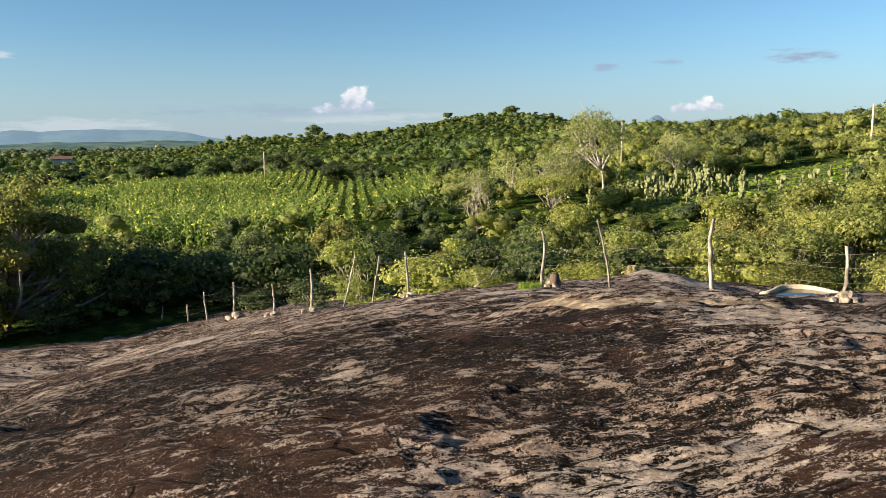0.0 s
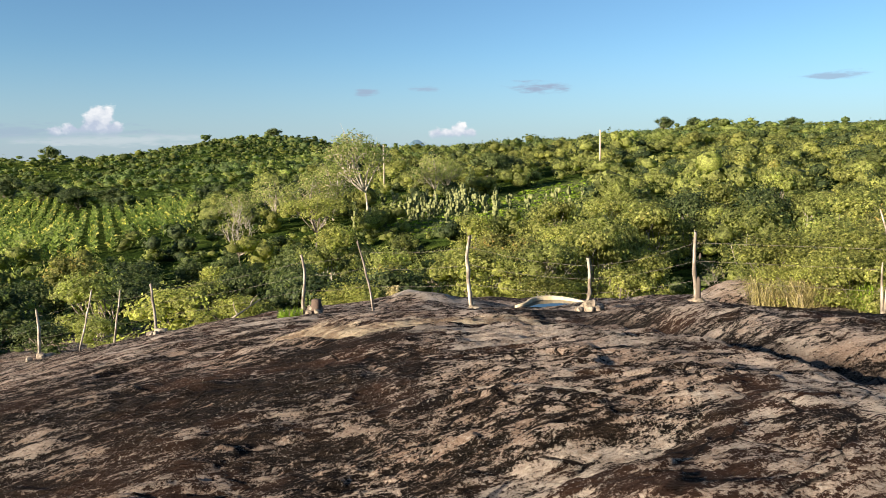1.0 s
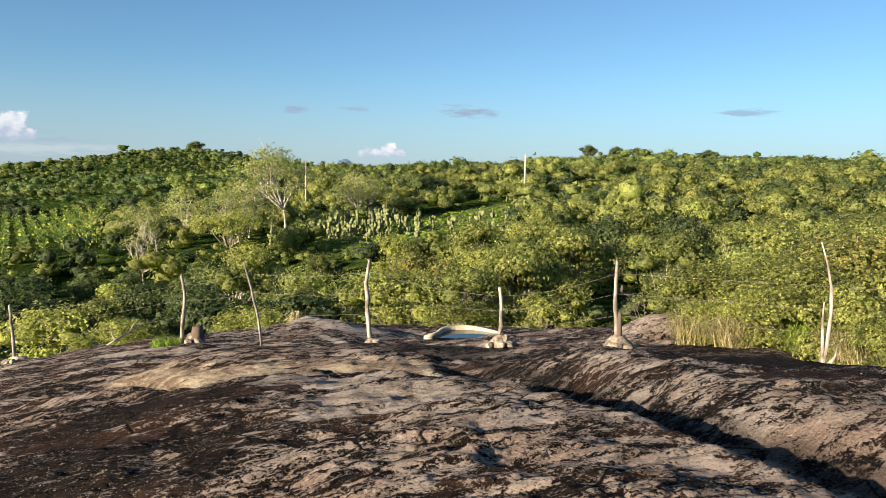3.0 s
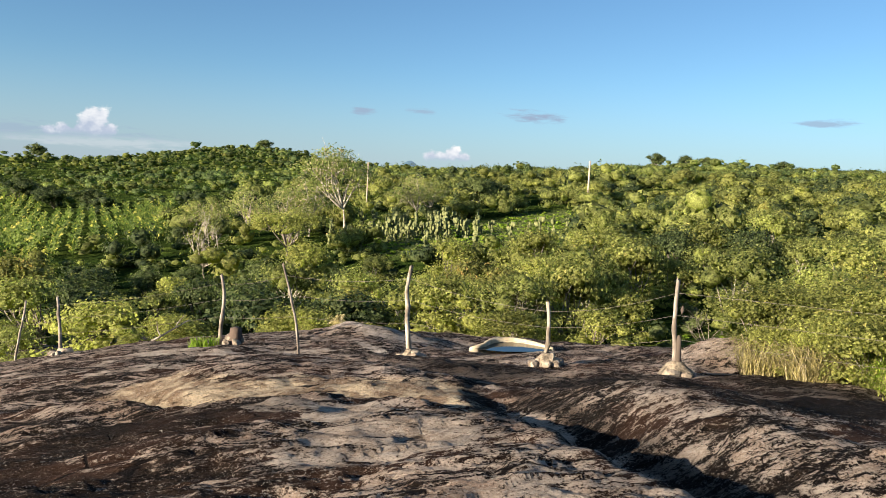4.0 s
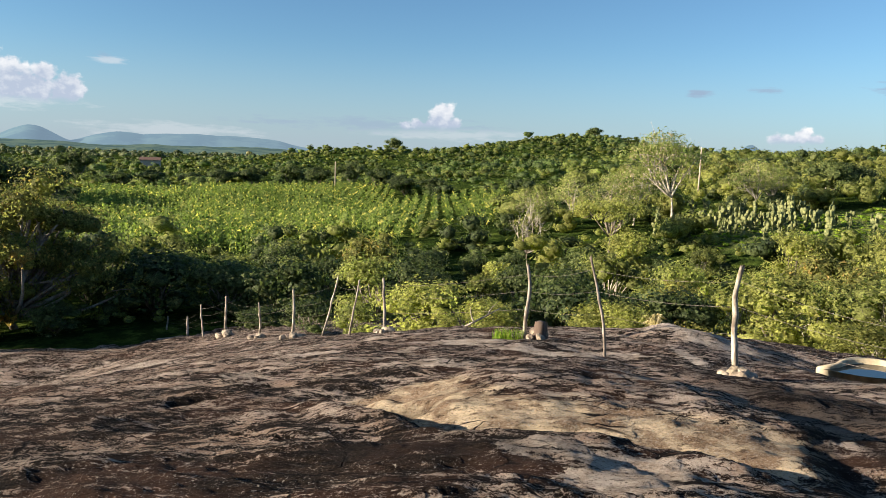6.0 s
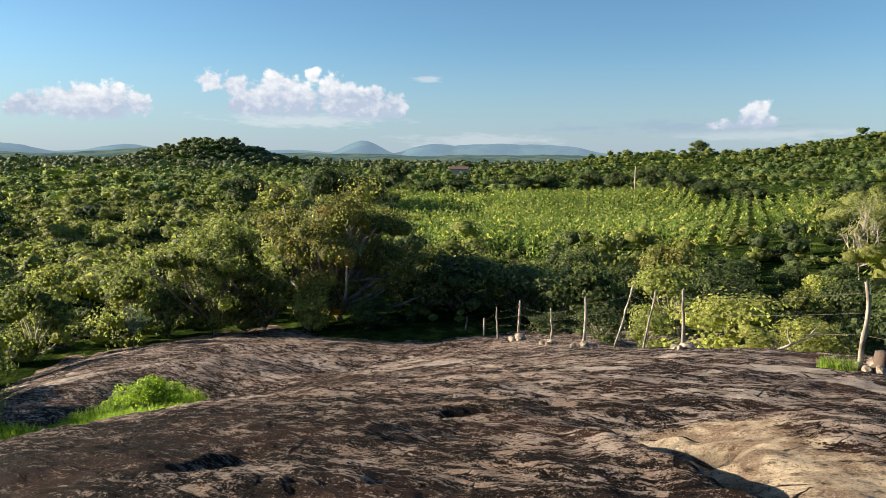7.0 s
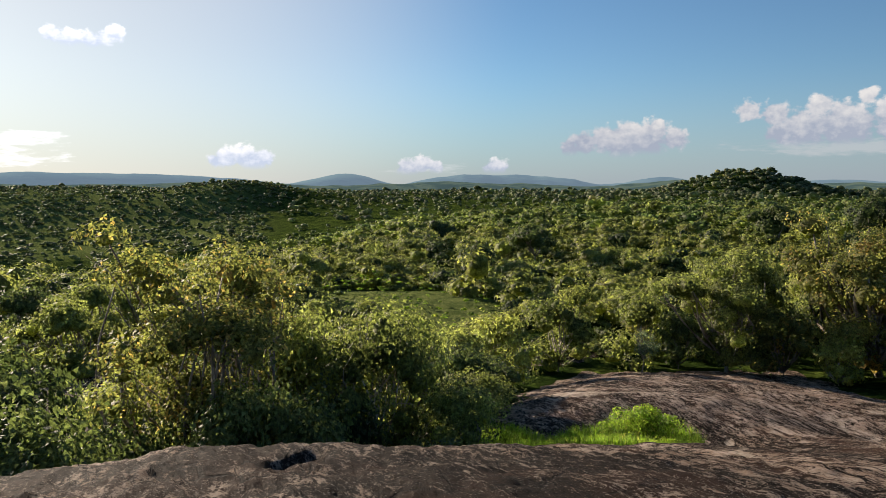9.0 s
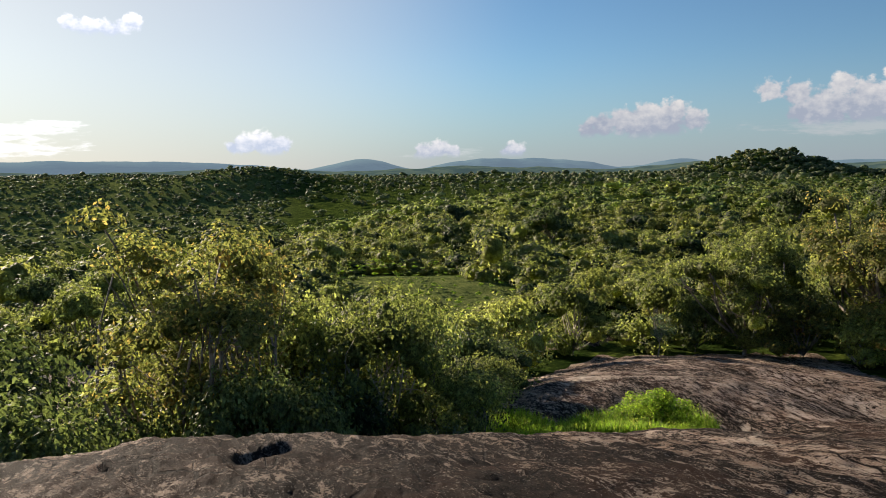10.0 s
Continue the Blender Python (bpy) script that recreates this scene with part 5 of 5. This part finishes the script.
part("roof", mesh_of("roof", v + w, [(0, 3, 2, 1), (3, 5, 4, 2), (6, 7, 8, 9), (9, 8, 10, 11), (0, 1, 7, 6), (4, 5, 11, 10), (0, 6, 9, 3), (3, 9, 11, 5), (1, 2, 8, 7), (2, 4, 10, 8)], roof_tile), house)

# ---- on and round the rock ----


def blades(rs, count, spread, high, wide, bend=0.5):
    """A tuft of bent blades, each of two pieces."""
    a, d = rs.uniform(0, 6.28, count), np.sqrt(rs.uniform(0, 1, count))
    x, y = np.cos(a) * d * spread[0], np.sin(a) * d * spread[1]
    h = high * rs.uniform(0.5, 1.15, count)
    t, out = rs.uniform(0, 6.28, count), bend * h * rs.uniform(0.2, 1.0, count)
    dx, dy = np.cos(t), np.sin(t)
    w = wide * rs.uniform(0.7, 1.3, count)
    z = np.zeros(count)
    v = np.stack([np.stack([x - dy * w, y + dx * w, z - 0.05], -1), np.stack([x + dy * w, y - dx * w, z - 0.05], -1),
                  np.stack([x + dx * out * 0.35 + dy * w * 0.8, y + dy * out * 0.35 - dx * w * 0.8, h * (0.62 if bend < 1 else 0.9)], -1), np.stack([x + dx * out * 0.35 - dy * w * 0.8, y + dy * out * 0.35 + dx * w * 0.8, h * (0.62 if bend < 1 else 0.9)], -1),
                  np.stack([x + dx * out, y + dy * out, h * (1.0 if bend < 1 else 0.6)], -1)], 1)
    n = np.arange(count)[:, None] * 5
    f = np.concatenate([n + [0, 1, 2], n + [0, 2, 3], n + [3, 2, 4]])
    return v.reshape(-1, 3), f


def lay(v):
    """Sets blade roots on the rock or ground below them."""
    v = v.copy()
    root = v.reshape(-1, 5, 3)
    cx, cy = root[:, :2, 0].mean(1), root[:, :2, 1].mean(1)
    z = np.maximum(ground_z(cx, cy), rock(cx, cy))
    root[:, :, 2] += z[:, None]
    return v


def tuft(name, seed, x, y, count, spread, high, wide, material, label, bend=0.5, turn=0.0, kind=""):
    rs = np.random.default_rng(seed)
    v, f = blades(rs, count, spread, high, wide, bend)
    c, s = math.cos(radians(turn)), math.sin(radians(turn))
    v = np.stack([x + c * v[:, 0] - s * v[:, 1], y + s * v[:, 0] + c * v[:, 1], v[:, 2]], -1)
    return tagged(new(name, fast_mesh(name, lay(v), f, material)), label, "grass", kind=kind)


tuft("grass_strip", 701, -16.3, 19.6, 16000, (1.7, 4.0), 0.5, 0.014, leaf_grass, "bright green grass in a damp hollow of the rock", 0.6, 18, "stuff")
tuft("grass_strip", 702, -18.0, 16.3, 8000, (2.8, 1.6), 0.45, 0.014, leaf_grass, "bright green grass in a damp hollow of the rock", 0.6, 20, "stuff")
stand(tree("hollow_bush", 703, 2.6, 1.5, 0.03, 0.08, 6000, leaf_grass, bark_grey, "low bright green bush in a rock hollow", "bush", 12, 0.05, 0.4, 0.7, 1), -17.6, 21.6)
stand(tree("hollow_bush", 704, 1.8, 0.9, 0.03, 0.07, 3000, leaf_grass, bark_grey, "low bright green bush in a rock hollow", "bush", 9, 0.05, 0.4, 0.6, 1), -15.7, 21.2)
stand(tree("grey_shrub", 705, 2.0, 1.9, 0.025, 0.05, 1500, leaf_grey, bark_pale, "grey-green twiggy shrub at the edge of the rock", "shrub", 12, 0.15, 0.0, 0.8, 7), -13.4, 12.8)
stand(tree("edge_sapling", 706, 2.2, 2.8, 0.05, 0.09, 1600, leaf_grey, bark_pale, "small forked sapling at the edge of the rock", "tree", 9, 0.4, 0.0, 0.8, 3), -33.0, 32.6)
for n, (x, y, spread, count, high) in enumerate(((12.0, 12.4, (0.45, 0.35), 700, 0.6), (12.6, 11.3, (0.4, 0.4), 500, 0.6), (12.5, 10.2, (0.5, 0.4), 800, 0.7), (12.3, 9.2, (0.4, 0.4), 400, 0.5), (11.7, 13.3, (0.35, 0.3), 400, 0.6))):
    tuft("dry_grass_clump", 710 + n, x, y, count, spread, high, 0.007, leaf_dry if n % 2 == 0 else leaf_grass, "tall arching clump of drying grass against the bushes" if n % 2 == 0 else "tall arching clump of green grass against the bushes", 2.2)
tuft("grass_tuft", 720, 2.55, 21.3, 220, (0.35, 0.2), 0.26, 0.006, leaf_grass, "tuft of grass beside a stone pile", 0.7)
tuft("grass_tuft", 721, 6.6, 25.4, 90, (0.1, 0.1), 0.5, 0.03, leaf_dry, "stiff rosette of pale sword-shaped leaves", 1.2)

trunk = [limb(np.random.default_rng(3), (0, 0, -0.1), (-0.10, 0.05, 1.7), 0.038, 0.02), limb(np.random.default_rng(4), (0.02, 0, 0.0), (-0.16, -0.1, 0.9), 0.03, 0.06), limb(np.random.default_rng(5), (0.05, 0, -0.05), (0.22, -0.05, 0.28), 0.035, 0.2)]
snag = tagged(new("dead_tree", mesh_of("dead_tree", *joined(trunk), post_pale, True)), "bleached bare dead tree standing among the bushes", "tree")
snag.location = (10.35, 9.35, support(10.35, 9.35))
log = [limb(np.random.default_rng(8), (0, 0, 0), (1.3, 0.1, 0.75), 0.06, 0.12), limb(np.random.default_rng(9), (0.5, 0, 0.25), (0.35, 0.1, 0.75), 0.03, 0.1), limb(np.random.default_rng(10), (0.9, 0, 0.5), (1.2, 0.0, 0.95), 0.025, 0.1)]
branch = tagged(new("fallen_branch", mesh_of("fallen_branch", *joined(log), post_pale, True)), "bleached fallen branch behind the fence", "branch")
branch.location = (0.9, 27.6, support(0.9, 27.6) + 0.05)

# the cistern on the rock: a low bent wall that holds water
px, py, level = 10.6, 21.2, -4.52
arc = [(-1.9, -0.3), (-1.5, -0.1), (-1.2, 0.05), (-0.95, 0.35), (-0.6, 0.65), (-0.15, 0.8), (0.35, 0.75), (0.75, 0.5), (1.05, 0.1), (1.3, -0.3), (1.5, -0.65)]
arc = [(0.68 * x, 0.68 * y) for x, y in arc]
verts, facs = [], []
for i, (x, y) in enumerate(arc):
    a, c = arc[max(i - 1, 0)], arc[min(i + 1, len(arc) - 1)]
    n = Vector((-(c[1] - a[1]), c[0] - a[0])).normalized() * 0.06
    top = 0.07 + 0.09 * math.sin(math.pi * i / (len(arc) - 1))
    foot = level
    for sx, dz in ((1, -2.0), (1, top - 0.04), (0.6, top), (-0.6, top), (-1, top - 0.04), (-1, -2.0)):
        verts.append((px + x + n.x * sx, py + y + n.y * sx, foot + dz))
for i in range(len(arc) - 1):
    for j in range(5):
        facs.append((i * 6 + j, i * 6 + j + 1, i * 6 + 7 + j, i * 6 + 6 + j))
facs += [tuple(range(6))[::-1], tuple(range(len(arc) * 6 - 6, len(arc) * 6))]
cistern = tagged(new("cistern"), "low curved cement cistern on the rock, holding water", "cistern")
part("wall", mesh_of("wall", verts, facs, cement, True), cistern)
pool = [(px + x * 0.97, py + y * 0.97, level + 0.03) for x, y in arc] + [(px + 0.6, py - 0.75, level + 0.03), (px - 0.55, py - 0.6, level + 0.03)]
part("water", mesh_of("water", pool, [tuple(range(len(pool)))], water), cistern, "still water that mirrors the blue sky")
ring = [(1.55 + 0.36 * math.cos(a), 11.77 + 0.25 * math.sin(a), float(rock(1.55, 11.75)) + 0.13) for a in np.arange(0, 6.28, 0.35)]
tagged(new("rain_pool", mesh_of("rain_pool", ring, [tuple(range(len(ring)))], water)), "small rain pool in a hollow of the granite", "pool")

# loose pebbles
rs = np.random.default_rng(88)
for _ in range(28):
    x, y = (rs.uniform(5.5, 11.5), rs.uniform(5.0, 13.0)) if rs.uniform() < 0.55 else (rs.uniform(-2, 4.5), rs.uniform(4.0, 9.0))
    if math.hypot(x - 2, y - 5) < 1.2:
        continue
    size = rs.uniform(0.006, 0.015)
    ob = tagged(new("pebble", stone_mesh(rs, size)), "small pale loose stone on the granite", "stone", "loose stones on the rock")
    ob.location = (x, y, float(rock(x, y)) + size * 0.4)

stump_rs = np.random.default_rng(12)
verts, facs = [], []
for i in range(6):
    for j in range(12):
        a = 2 * math.pi * j / 12
        r = (0.19 - 0.012 * i) * (1 + 0.14 * math.sin(3 * a) + stump_rs.normal(0, 0.05))
        verts.append((r * math.cos(a), r * math.sin(a), -0.1 + 0.1 * i + (stump_rs.normal(0, 0.03) if i == 5 else 0)))
for i in range(5):
    for j in range(12):
        facs.append((i * 12 + j, i * 12 + (j + 1) % 12, i * 12 + 12 + (j + 1) % 12, i * 12 + 12 + j))
facs.append(tuple(range(60, 72)))
k = Mat("charred_stump_wood")
dark_wood = k.done(k.mix(k.noise(12.0, 5.0, 0.7, k.scaled(k.pos, (1, 1, 0.2))), (0.02, 0.015, 0.012), (0.16, 0.11, 0.08)), 0.95, k.bump(k.noise(14.0, 5.0), 0.8, 0.03))
tree_stump = tagged(new("tree_stump", mesh_of("tree_stump", verts, facs, dark_wood, True)), "dark weathered tree stump beside a fence post", "stump")
tree_stump.location = (3.3, 21.3, support(3.3, 21.3))
